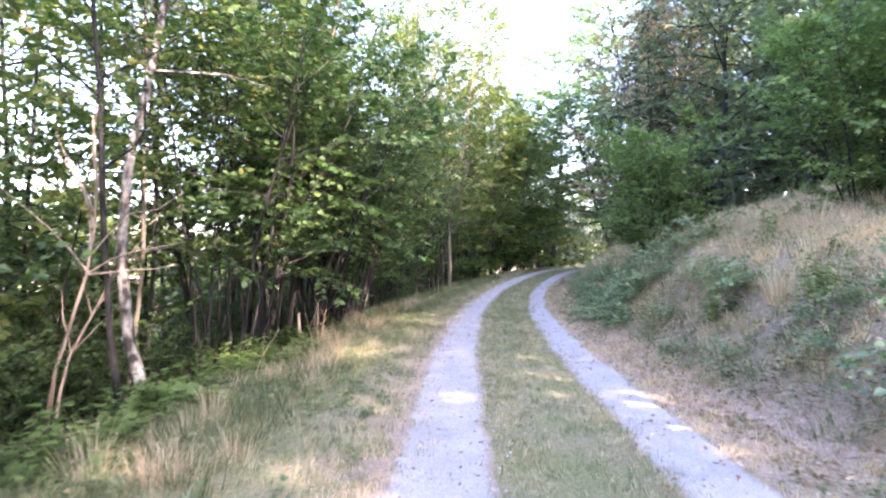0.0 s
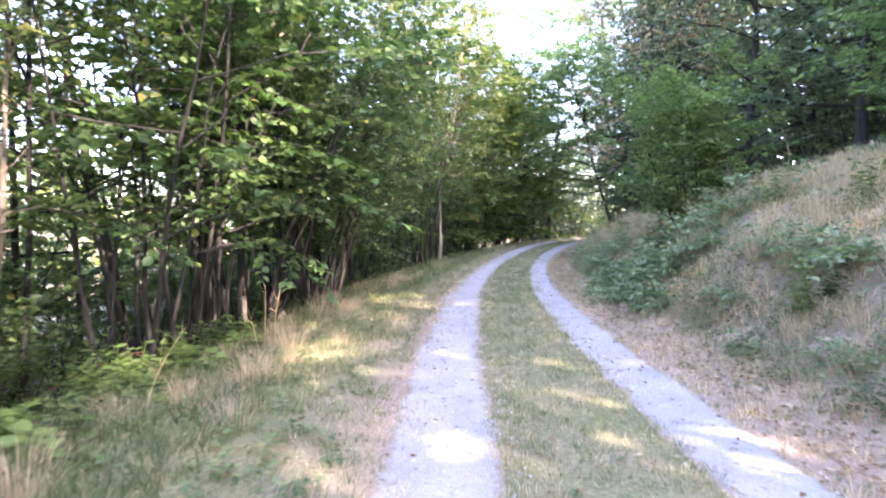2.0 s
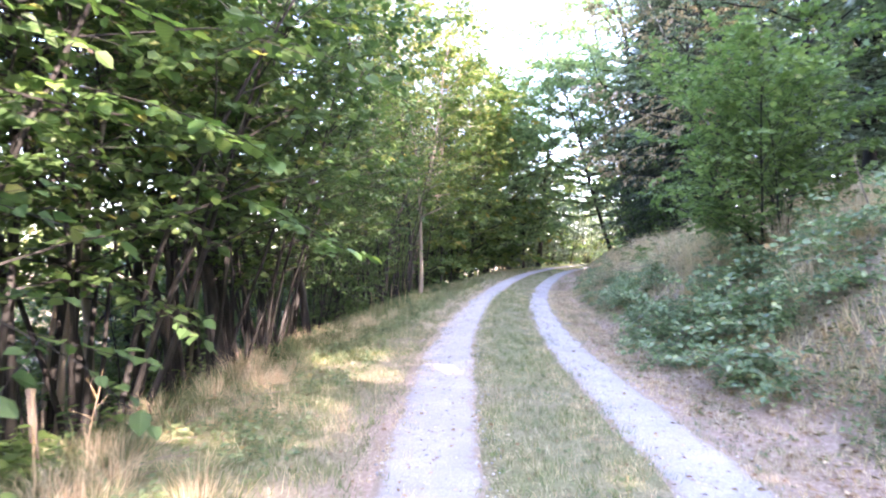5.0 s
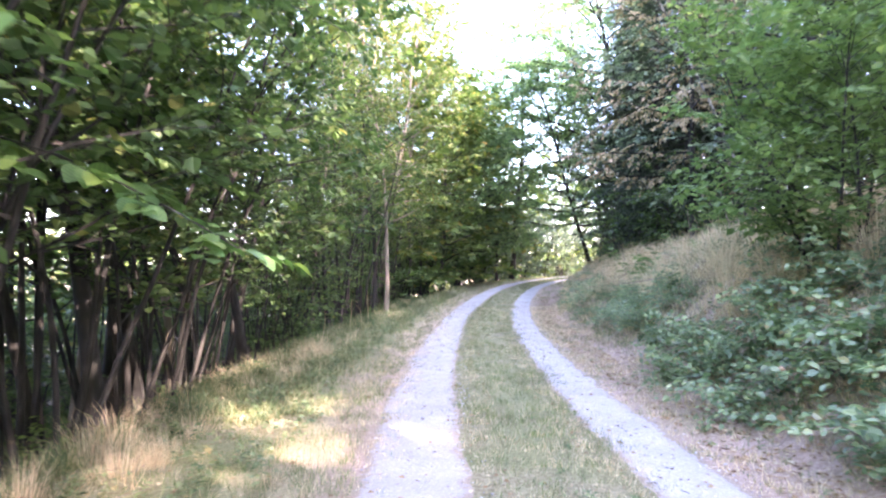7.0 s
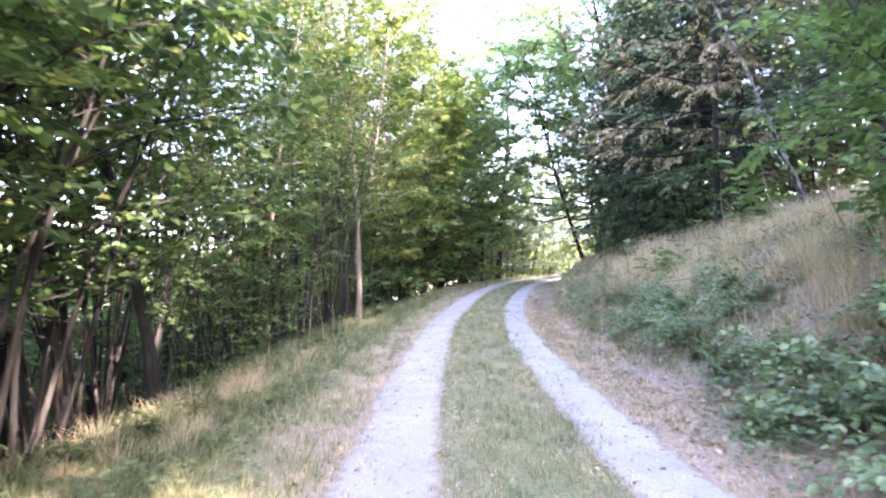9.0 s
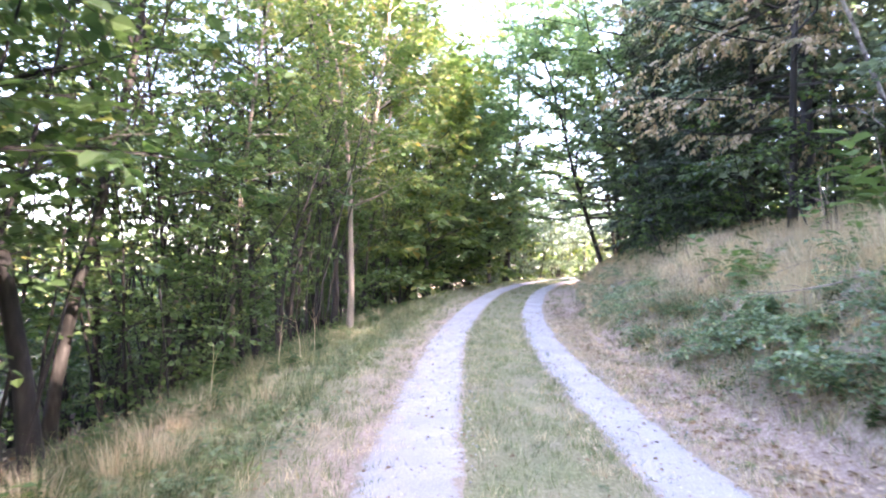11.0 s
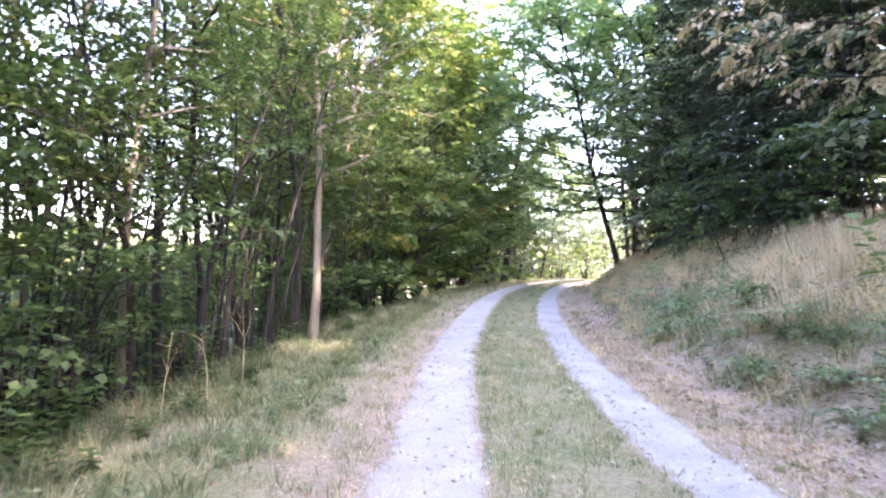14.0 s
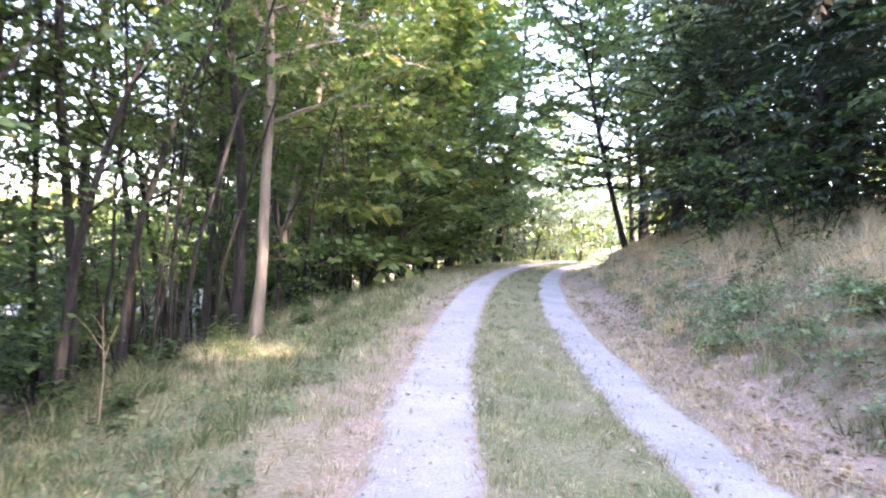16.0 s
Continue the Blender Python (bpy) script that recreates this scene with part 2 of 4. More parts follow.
def lateral(x, y):
    slope = (centre(np.asarray(y) + 0.5) - centre(np.asarray(y) - 0.5))
    return (x - centre(y)) / np.sqrt(1 + slope ** 2)


def wob(x, y):
    return 0.5 * np.sin(1.7 * x + 0.6 * y) * np.sin(1.1 * y - 0.5 * x + 1) + 0.3 * np.sin(3.9 * x + 1) * np.sin(3.1 * y + 2) + 0.2 * np.sin(7.3 * y + 2.1 * x)


def ground_z(x, y):
    x, y = np.asarray(x, float), np.asarray(y, float)
    s = lateral(x, y)
    s2 = s - 0.18 * np.sin(0.9 * y) * (s > 1.9)
    z = np.interp(s2, BANK_S, BANK_Z)
    z = np.where(s > 1.9, z * np.interp(y, [8, 14, 20, 26, 34, 45], [0.9, 0.92, 0.9, 0.82, 0.76, 0.8]), z)
    z = z + np.interp(s2, [2.4, 3.8, 9, 16], [0, 0.2, 0.16, 0]) * np.exp(-((y - 14.5) / 5.0) ** 2)
    rough = np.interp(np.abs(s), [1.3, 2.2, 4.0, 10, 60], [0.008, 0.03, 0.10, 0.12, 0.4])
    crown = 0.035 * np.exp(-(s / 0.45) ** 2)
    return z + rough * wob(x, y) + crown + np.interp(y, RISE_Y, RISE_Z)


def at(x, y, sink=0.0):
    return float(ground_z(x, y)) - sink


def xs(s, y):
    slope = centre(y + 0.5) - centre(y - 0.5)
    return float(centre(y) + s * math.sqrt(1 + slope ** 2))


def build_ground():
    ys = np.concatenate([[-1500, -500, -200, -100, -60, -40, -30, -22], np.arange(-16, -2, 0.7), np.arange(-2, 45, 0.32), np.arange(45, 80, 0.8), [90, 110, 140, 200, 350, 700, 1500]])
    ss = np.concatenate([[-1500, -700, -300, -150, -90, -60, -45, -35, -27, -21, -17], np.arange(-14, -5, 0.5), np.arange(-5, 6, 0.17), np.arange(6.3, 16, 0.6), [18, 22, 28, 36, 50, 80, 150, 400, 1500]])
    Y, S = np.meshgrid(ys, ss, indexing="ij")
    slope = centre(Y + 0.5) - centre(Y - 0.5)
    X = centre(Y) + S * np.sqrt(1 + slope ** 2)
    Z = ground_z(X, Y)
    v = np.stack([X, Y, Z], -1).reshape(-1, 3)
    ny, ns = len(ys), len(ss)
    i, j = np.meshgrid(np.arange(ny - 1), np.arange(ns - 1), indexing="ij")
    f = np.stack([i * ns + j, i * ns + j + 1, (i + 1) * ns + j + 1, (i + 1) * ns + j], -1).reshape(-1, 4)
    g = Geo()
    g.add(v, f)
    me = g.mesh("ground", GROUND, True)
    s = S.reshape(-1)
    dry = np.interp(s, [-400, -14, -3.4, -2.4, -1.7, -1.3, -0.5, 0.5, 1.25, 1.5, 2.1, 2.6, 3.4, 8, 30], [0.5, 0.45, 0.25, 0.2, 0.5, 0.75, 0.28, 0.28, 0.75, 0.7, 0.85, 0.6, 0.7, 0.65, 0.3])
    litter = np.interp(s, [-30, -16, -12, -4.0, -3.1, 5.5, 8, 40], [0, 0, 1, 1, 0, 0, 0.8, 0.8])
    for key, val in (("dry", dry), ("litter", litter)):
        a = me.attributes.new(key, "FLOAT", "POINT")
        a.data.foreach_set("value", val)
    return tagged(new("ground", me), "dry grassy verge and forest floor", "ground", kind="structure")


def build_rut(name, s0, s1):
    ys = np.concatenate([np.arange(-14, 45, 0.15), np.arange(45, 74, 0.6)])
    rng = np.random.default_rng(int(abs(s0) * 100))
    k = 13
    edge0 = s0 + np.convolve(rng.normal(0, 0.035, len(ys)), np.ones(3) / 3, "same")
    edge1 = s1 + np.convolve(rng.normal(0, 0.035, len(ys)), np.ones(3) / 3, "same")
    u = np.linspace(0, 1, k)
    S = edge0[:, None] * (1 - u) + edge1[:, None] * u
    Y = np.repeat(ys[:, None], k, 1)
    slope = centre(Y + 0.5) - centre(Y - 0.5)
    X = centre(Y) + S * np.sqrt(1 + slope ** 2)
    Z = ground_z(X, Y) + np.interp(u, [0, 0.12, 0.5, 0.88, 1], [-0.004, 0.012, 0.007, 0.012, -0.004])
    i, j = np.meshgrid(np.arange(len(ys) - 1), np.arange(k - 1), indexing="ij")
    f = np.stack([i * k + j, i * k + j + 1, (i + 1) * k + j + 1, (i + 1) * k + j], -1).reshape(-1, 4)
    g = Geo()
    g.add(np.stack([X, Y, Z], -1).reshape(-1, 3), f)
    me = g.mesh(name, GRAVEL, True)
    a = me.attributes.new("inside", "FLOAT", "POINT")
    a.data.foreach_set("value", np.tile(np.clip(np.minimum(u, 1 - u) * 2.4, 0, 1), len(ys)))
    return tagged(new(name, me), "pale grey gravel wheel track", "track", kind="structure")


build_ground()
build_rut("road_wheel_track", -1.36, -0.58)
build_rut("road_wheel_track", 0.5, 1.17)


# ---- trees and bushes ----
def bend(rng, start, direction, length, n, wander, droop=0.0):
    """A wandering line of n + 1 points."""
    pts, d = [np.asarray(start, float)], unit(direction)
    for _ in range(n):
        d = unit(d + rng.normal(0, wander, 3) + np.array([0, 0, -droop]))
        pts.append(pts[-1] + d * length / n)
    return np.array(pts)


def along_line(pts, t):
    q = t * (len(pts) - 1)
    i = min(int(q), len(pts) - 2)
    return pts[i] + (pts[i + 1] - pts[i]) * (q - i), unit(pts[i + 1] - pts[i])


def spray(rng, wood, leaf_bag, start, direction, length, count, leaf_len, flat=0.75, droop=0.15, thick=0.004, twig=True):
    """A twig with leaves on both sides, held roughly level."""
    pts = bend(rng, start, direction, length, 3, 0.15, droop * 0.3)
    if twig:
        tube(wood, pts[[0, 3]], [thick, thick * 0.4], 3)
    t = np.linspace(0.12, 1.0, count)
    q = t * 3
    i = np.minimum(q.astype(int), 2)
    base = pts[i] + (pts[i + 1] - pts[i]) * (q - i)[:, None]
    tang = unit(pts[i + 1] - pts[i])
    up = np.array([0, 0, 1.0])
    side = unit(np.cross(tang, up) + 1e-4) * np.where(np.arange(count) % 2, 1, -1)[:, None]
    way = unit(tang * 0.55 + side * 0.85 + rng.normal(0, 0.28, (count, 3)) + np.array([0, 0, -droop]))
    nrm = unit(up * flat + rng.normal(0, 0.35, (count, 3)))
    leaf_bag.append((base, way, nrm, leaf_len * rng.uniform(0.65, 1.2, count)))


def put_leaves(bag, ratio, oval):
    g = Geo()
    b, a, n, l = (np.concatenate([row[k] for row in bag]) for k in range(4))
    leaves(g, b, a, n, l, l * ratio, oval)
    return g


def grow(name, seed, height, radius, crown_from, crown_r, limbs, twigs, per_twig, leaf_len, leaf_mat, bark, label, category, group="",
         lean=(0, 0), stems=1, spread=0.0, oval=False, ratio=0.62, rise=0.5, shape="round", droop=0.15, twig_len=0.6, wander=0.05, twig_wood=True, sweep=(0, 0)):
    """A broad-leaved tree or bush: tapered stems, limbs, twigs with leaves."""
    rng = np.random.default_rng(seed)
    root = tagged(new(name), label, category, group)
    bag = []
    for s in range(stems):
        limb_geo = Geo()
        az = 2 * math.pi * s / stems + rng.uniform(0, 0.9)
        out = np.array([math.cos(az), math.sin(az), 0]) * (spread * rng.uniform(0.5, 1.1) if stems > 1 else 0)
        h = height * (rng.uniform(0.7, 1.0) if stems > 1 else 1)
        start = np.array([math.cos(az), math.sin(az), 0]) * (0.12 * min(stems - 1, 2)) + np.array([0, 0, -0.25])
        pts = bend(rng, start, np.array([lean[0], lean[1], 1.0]) + out, h + 0.25, 9, wander)
        pts[:, 0] += sweep[0] * (1 - np.exp(-np.maximum(pts[:, 2], 0) / 1.4)) + sweep[1] * pts[:, 2] ** 2
        prof = np.linspace(1, 0.16, 10)
        prof[0] *= 1.35
        stem = Geo()
        tube(stem, pts, radius * prof * rng.uniform(0.75, 1.05), 8 if stems == 1 else 6)
        stem_ob = stem.part("trunk" if stems == 1 else "stem", bark, root, smooth=True)
        for k in range(limbs):
            t = crown_from + (1 - crown_from) * (k + rng.uniform(0, 0.9)) / limbs
            p, d = along_line(pts, min(t, 0.995))
            u = (t - crown_from) / (1 - crown_from)
            if shape == "round":
                r = crown_r * (0.35 + 0.65 * math.sin(math.pi * min(0.98, u * 0.8 + 0.18)))
            else:
                r = crown_r * (1.0 - 0.8 * u)
            a = k * 2.4 + rng.uniform(-0.5, 0.5)
            dirn = np.array([math.cos(a), math.sin(a), rise * rng.uniform(0.4, 1.4) + 0.5 * u])
            lp = bend(rng, p, dirn, r * rng.uniform(0.75, 1.15), 5, 0.16, 0.03)
            lr = radius * np.interp(t, [0, 1], [0.5, 0.14])
            tube(limb_geo, lp[[0, 2, 3, 5]], np.linspace(lr, lr * 0.22, 4), 3)
            for w in range(twigs):
                tt = 0.22 + 0.78 * (w + rng.uniform(0, 1)) / twigs
                q, e = along_line(lp, min(tt, 0.995))
                sd = np.cross(e, [0, 0, 1.0]) * (1 if w % 2 else -1)
                way = e * 0.6 + sd * rng.uniform(0.4, 1.0) + np.array([0, 0, rng.uniform(-0.25, 0.35)])
                spray(rng, limb_geo, bag, q, way, twig_len * rng.uniform(0.6, 1.25), per_twig, leaf_len, droop=droop, twig=twig_wood)
        tagged(limb_geo.part("branchwork", bark, stem_ob), kind="stuff")
    put_leaves(bag, ratio, oval).part("crown", leaf_mat, root)
    return root


def grow_spruce(name, seed, height, radius, label):
    rng = np.random.default_rng(seed)
    root = tagged(new(name), label, "tree", "dark spruces on the bank")
    stem, wood, bag = Geo(), Geo(), []
    pts = bend(rng, (0, 0, -0.3), (0, 0, 1), height + 0.3, 9, 0.012)
    tube(stem, pts, 0.16 * np.linspace(1, 0.08, 10), 8)
    stem.part("trunk", BARK, root, smooth=True)
    whorls = int(height / 0.34)
    for k in range(whorls):
        t = 0.04 + 0.94 * k / whorls
        p, _ = along_line(pts, t)
        r = radius * (1 - t) ** 0.8 + 0.15
        for b in range(7):
            a = b * 2 * math.pi / 7 + k * 0.7 + rng.uniform(-0.25, 0.25)
            ln = r * rng.uniform(0.75, 1.15)
            lp = bend(rng, p, (math.cos(a), math.sin(a), 0.1), ln, 4, 0.06, 0.09)
            tube(wood, lp, np.linspace(0.018, 0.005, 5), 3)
            m = max(8, int(ln * 19))
            tt = rng.uniform(0.1, 1, m) * 4
            i = np.minimum(tt.astype(int), 3)
            base = lp[i] + (lp[i + 1] - lp[i]) * (tt - i)[:, None]
            tang = unit(lp[i + 1] - lp[i])
            side = unit(np.cross(tang, [0, 0, 1.0])) * np.where(np.arange(m) % 2, 1, -1)[:, None]
            way = unit(tang * 0.7 + side * 0.8 + rng.normal(0, 0.2, (m, 3)) + np.array([0, 0, -0.25]))
            bag.append((base, way, unit(np.array([0, 0, 1.0]) + rng.normal(0, 0.3, (m, 3))), rng.uniform(0.18, 0.4, m)))
    tagged(wood.part("branchwork", BARK, root), kind="stuff")
    put_leaves(bag, 0.22, False).part("crown", NEEDLE, root)
    return root


used = set()


def plant(ob, x, y, turn=0.0, size=1.0, sink=0.05, tip=(0, 0)):
    """Stand a plant, or a copy of it, on the ground."""
    m = pose(x, y, at(x, y, sink), tip[0], tip[1], 0) @ pose(0, 0, 0, 0, 0, turn)
    if ob.name not in used:
        used.add(ob.name)
        ob.matrix_basis = m
        return ob
    return copy_thing(ob, m @ Matrix.Diagonal((size, size, size, 1)))


rng = np.random.default_rng(11)


def pick(kinds):
    return kinds[int(rng.integers(len(kinds)))]


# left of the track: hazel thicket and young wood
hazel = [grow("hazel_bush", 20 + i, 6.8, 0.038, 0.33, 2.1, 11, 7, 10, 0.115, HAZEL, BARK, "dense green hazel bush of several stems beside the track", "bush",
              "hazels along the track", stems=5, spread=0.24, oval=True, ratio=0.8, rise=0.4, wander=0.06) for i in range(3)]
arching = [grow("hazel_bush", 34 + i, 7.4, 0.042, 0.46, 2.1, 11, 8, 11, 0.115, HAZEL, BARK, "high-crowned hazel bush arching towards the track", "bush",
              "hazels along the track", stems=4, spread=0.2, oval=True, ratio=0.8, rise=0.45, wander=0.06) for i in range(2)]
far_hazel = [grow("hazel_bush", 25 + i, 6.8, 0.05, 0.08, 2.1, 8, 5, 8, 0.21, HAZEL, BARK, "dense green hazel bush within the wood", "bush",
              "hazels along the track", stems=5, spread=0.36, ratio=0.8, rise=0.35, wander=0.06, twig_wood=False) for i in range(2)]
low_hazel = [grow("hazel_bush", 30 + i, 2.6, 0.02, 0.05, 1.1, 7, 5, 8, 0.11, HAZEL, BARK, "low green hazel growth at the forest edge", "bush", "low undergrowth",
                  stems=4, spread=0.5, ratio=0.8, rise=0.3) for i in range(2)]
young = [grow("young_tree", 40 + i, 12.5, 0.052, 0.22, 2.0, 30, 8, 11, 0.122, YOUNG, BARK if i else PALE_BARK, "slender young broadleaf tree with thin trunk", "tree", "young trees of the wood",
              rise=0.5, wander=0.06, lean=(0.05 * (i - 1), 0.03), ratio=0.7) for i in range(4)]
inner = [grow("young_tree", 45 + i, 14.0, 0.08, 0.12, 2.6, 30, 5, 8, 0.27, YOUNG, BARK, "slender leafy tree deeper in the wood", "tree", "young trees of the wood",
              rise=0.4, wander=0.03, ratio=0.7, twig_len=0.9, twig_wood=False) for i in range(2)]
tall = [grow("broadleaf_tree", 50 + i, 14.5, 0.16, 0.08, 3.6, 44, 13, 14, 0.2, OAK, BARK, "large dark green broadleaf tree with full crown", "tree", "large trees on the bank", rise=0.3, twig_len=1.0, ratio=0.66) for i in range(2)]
# Added trees, mostly out of view, that keep the sun off track and wood
shade = [grow("broadleaf_tree", 55 + i, 15.5, 0.18, 0.08, 3.9, 30, 6, 6, 0.46, OAK, BARK, "large broadleaf tree further up the slope, added to cast shade", "tree", "large trees on the bank", rise=0.3, twig_len=1.2, ratio=0.7, twig_wood=False) for i in range(2)]
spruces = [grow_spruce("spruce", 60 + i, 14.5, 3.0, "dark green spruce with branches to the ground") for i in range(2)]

for y in np.arange(9.5, 21.5, 1.7):
    plant(pick(hazel), xs(-4.2 - rng.uniform(0, 0.7) - (1.7 if y > 20.5 else 0), y), y + rng.uniform(-0.4, 0.4), rng.uniform(0, 360), rng.uniform(0.85, 1.05))
for y in np.arange(-6, 50, 3.2):
    shrub, off, dy, turn, sc = pick(far_hazel), rng.uniform(0, 2.0), rng.uniform(-0.8, 0.8), rng.uniform(0, 360), rng.uniform(0.75, 1.0)
    plant(shrub, xs(-7.4 - off, y), y + dy, turn, sc * (0.6 if 8 < y < 40 else 1.0))
for y in np.arange(33, 54, 2.0):
    plant(pick(far_hazel), xs(-4.7 - rng.uniform(0, 0.8), y), y, rng.uniform(0, 360), rng.uniform(0.75, 1.0))
for y in np.arange(2, 40, 1.3):
    plant(pick(low_hazel), xs(-4.7 - rng.uniform(0, 1.8) - (2.2 if 10.5 < y < 24 else 0), y), y, rng.uniform(0, 360), rng.uniform(0.5, 0.95))
for y in np.arange(-8, 62, 1.65):
    yy = y + rng.uniform(-0.6, 0.6)
    plant(pick(young), xs(-4.7 - rng.uniform(0, 2.0), yy), yy, rng.uniform(0, 360), rng.uniform(0.75, 1.1))
for y in np.arange(-7, 60, 1.9):
    for s0 in (-7.4, -10.5):
        yy = y + rng.uniform(-0.8, 0.8)
        tree, off, turn, sc = pick(inner), rng.uniform(0, 2.4), rng.uniform(0, 360), rng.uniform(0.75, 1.1)
        if not 20 < y < 40 or s0 > -9 and int(y) % 2:
            plant(tree, xs(s0 - off, yy), yy, turn, sc)

inside = np.random.default_rng(14)
for y in np.arange(1, 21, 1.7):
    for s0 in (-9.2, -11.8) if y < 12 else (-11.8,):
        plant(far_hazel[int(inside.integers(2))], xs(s0 - inside.uniform(0, 1.6), y), y + inside.uniform(-0.8, 0.8), inside.uniform(0, 360), inside.uniform(0.75, 1.0))
for y in np.arange(22, 44, 1.5):
    plant(low_hazel[int(inside.integers(2))], xs(-4.9 - inside.uniform(0, 2.6), y), y, inside.uniform(0, 360), inside.uniform(0.55, 1.05))

for k, (y, tip) in enumerate(((11.0, 6), (13.0, 10), (15.0, 10), (17.2, 8))):
    plant(arching[k % 2], xs(-4.4, y), y, inside.uniform(0, 360), 1.0, tip=(0, tip))
for y in np.arange(20, 44, 1.4):
    plant(low_hazel[int(inside.integers(2))], xs(-10.5 - inside.uniform(0, 1.5), y), y, inside.uniform(0, 360), inside.uniform(1.1, 1.4))
for y in np.arange(20, 46, 1.7):
    plant(low_hazel[int(inside.integers(2))], xs(-13.2 - inside.uniform(0, 1.6), y), y, inside.uniform(0, 360), inside.uniform(1.4, 1.8))
for y in np.arange(3, 13, 1.5):
    plant(low_hazel[int(inside.integers(2))], xs(-7.0 - inside.uniform(0, 1.5), y), y, inside.uniform(0, 360), inside.uniform(1.0, 1.3))
for x, y, sc in ((-4.3, 8.3, 0.5), (-3.9, 9.3, 0.4), (-5.0, 8.9, 0.6), (-4.9, 6.6, 0.45)):
    plant(low_hazel[1], x, y, 90 * y, sc)
for y in (23.2, 25.0, 27.4, 29.8, 32.3):
    plant(hazel[int(inside.integers(3))], xs(-5.0 - inside.uniform(0, 0.6), y), y, inside.uniform(0, 360), inside.uniform(0.6, 0.75))

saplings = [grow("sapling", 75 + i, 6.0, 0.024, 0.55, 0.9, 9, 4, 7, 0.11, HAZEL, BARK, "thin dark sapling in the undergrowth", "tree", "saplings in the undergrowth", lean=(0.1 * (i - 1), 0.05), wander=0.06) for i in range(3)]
for _ in range(64):
    yy = rng.uniform(8, 40)
    plant(pick(saplings), xs(-4.4 - rng.uniform(0, 4.5), yy), yy, rng.uniform(0, 360), rng.uniform(0.6, 1.1))
for _ in range(60):
    yy = inside.uniform(19, 37)
    plant(saplings[int(inside.integers(3))], xs(-4.0 - inside.uniform(0, 2.6), yy), yy, inside.uniform(0, 360), inside.uniform(0.7, 1.3))

# trees that stand out at the edge of the wood
edge_tree = grow("edge_tree", 80, 11.0, 0.1, 0.27, 2.4, 26, 8, 11, 0.14, YOUNG, PALE_BARK, "slim tree with pale smooth trunk at the verge", "tree", lean=(0.07, 0.02), wander=0.06)
plant(edge_tree, 0.28, 29.3)
birch = grow("birch_tree", 81, 9.5, 0.075, 0.45, 1.8, 20, 6, 9, 0.09, YOUNG, BIRCH, "crooked birch with white peeling bark among weeds", "tree", lean=(-0.04, 0.03), wander=0.05, sweep=(-0.75, 0.015))
plant(birch, -3.45, 7.5)
bank_birch = grow("birch_tree", 82, 7.5, 0.06, 0.6, 1.2, 10, 5, 8, 0.09, OAK, BIRCH, "thin leaning birch with white trunk on the bank", "tree", lean=(-0.4, 0.0), wander=0.03)
plant(bank_birch, 9.35, 23.0)
dark_poles = [grow("forest_tree", 83 + 10 * i, 11.0, 0.115, 0.36, 2.2, 22, 7, 10, 0.14, HAZEL, BARK, "crooked tree at the wood's edge, bark darkened as in shade", "tree", "dark trunks at the wood's edge", lean=(-0.08 + 0.12 * i, 0.03), wander=0.075) for i in range(2)]
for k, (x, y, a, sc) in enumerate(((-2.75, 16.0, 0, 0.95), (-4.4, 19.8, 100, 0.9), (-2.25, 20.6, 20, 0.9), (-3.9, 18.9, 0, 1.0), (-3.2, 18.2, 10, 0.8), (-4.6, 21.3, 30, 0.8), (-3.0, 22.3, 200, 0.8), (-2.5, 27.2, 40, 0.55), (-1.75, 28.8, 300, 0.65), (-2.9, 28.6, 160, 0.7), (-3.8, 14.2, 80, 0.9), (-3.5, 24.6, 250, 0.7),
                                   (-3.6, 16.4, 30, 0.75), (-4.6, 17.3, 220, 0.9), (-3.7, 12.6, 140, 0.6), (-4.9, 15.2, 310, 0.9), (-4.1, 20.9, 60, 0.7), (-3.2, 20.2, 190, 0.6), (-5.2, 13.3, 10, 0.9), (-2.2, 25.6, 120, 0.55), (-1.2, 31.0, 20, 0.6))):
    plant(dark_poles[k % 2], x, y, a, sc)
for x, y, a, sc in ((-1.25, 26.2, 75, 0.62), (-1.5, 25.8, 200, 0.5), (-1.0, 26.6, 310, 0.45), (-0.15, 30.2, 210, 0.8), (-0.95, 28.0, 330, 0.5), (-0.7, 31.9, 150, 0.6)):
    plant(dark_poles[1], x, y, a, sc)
lofty = [grow("tall_tree", 120 + i, 16.0, 0.11, 0.25, 2.7, 40, 10, 11, 0.17, YOUNG, PALE_BARK, "tall slim light green tree rising over the thicket", "tree", "tall trees along the wood's edge",
              rise=0.45, wander=0.04, lean=(0.03, 0), ratio=0.7, twig_len=0.8) for i in range(2)]
for k, (x, y, a, sc) in enumerate(((-1.6, 32.5, 0, 1.0), (-1.1, 36.0, 90, 1.0), (0.3, 40.5, 200, 1.1), (1.6, 45.5, 300, 1.15), (0.0, 34.6, 30, 1.0), (0.9, 38.4, 260, 1.05), (-3.8, 21.4, 250, 0.85), (-4.6, 15.8, 130, 0.85))):
    plant(lofty[k % 2], x, y, a, sc)

for y in np.arange(21.5, 33, 1.9):
    shrub, off, turn, sc = pick(far_hazel), rng.uniform(0, 1.2), rng.uniform(0, 360), rng.uniform(0.75, 1.0)
    plant(shrub, xs(-7.0 - off, y), y, turn, sc * 0.5)

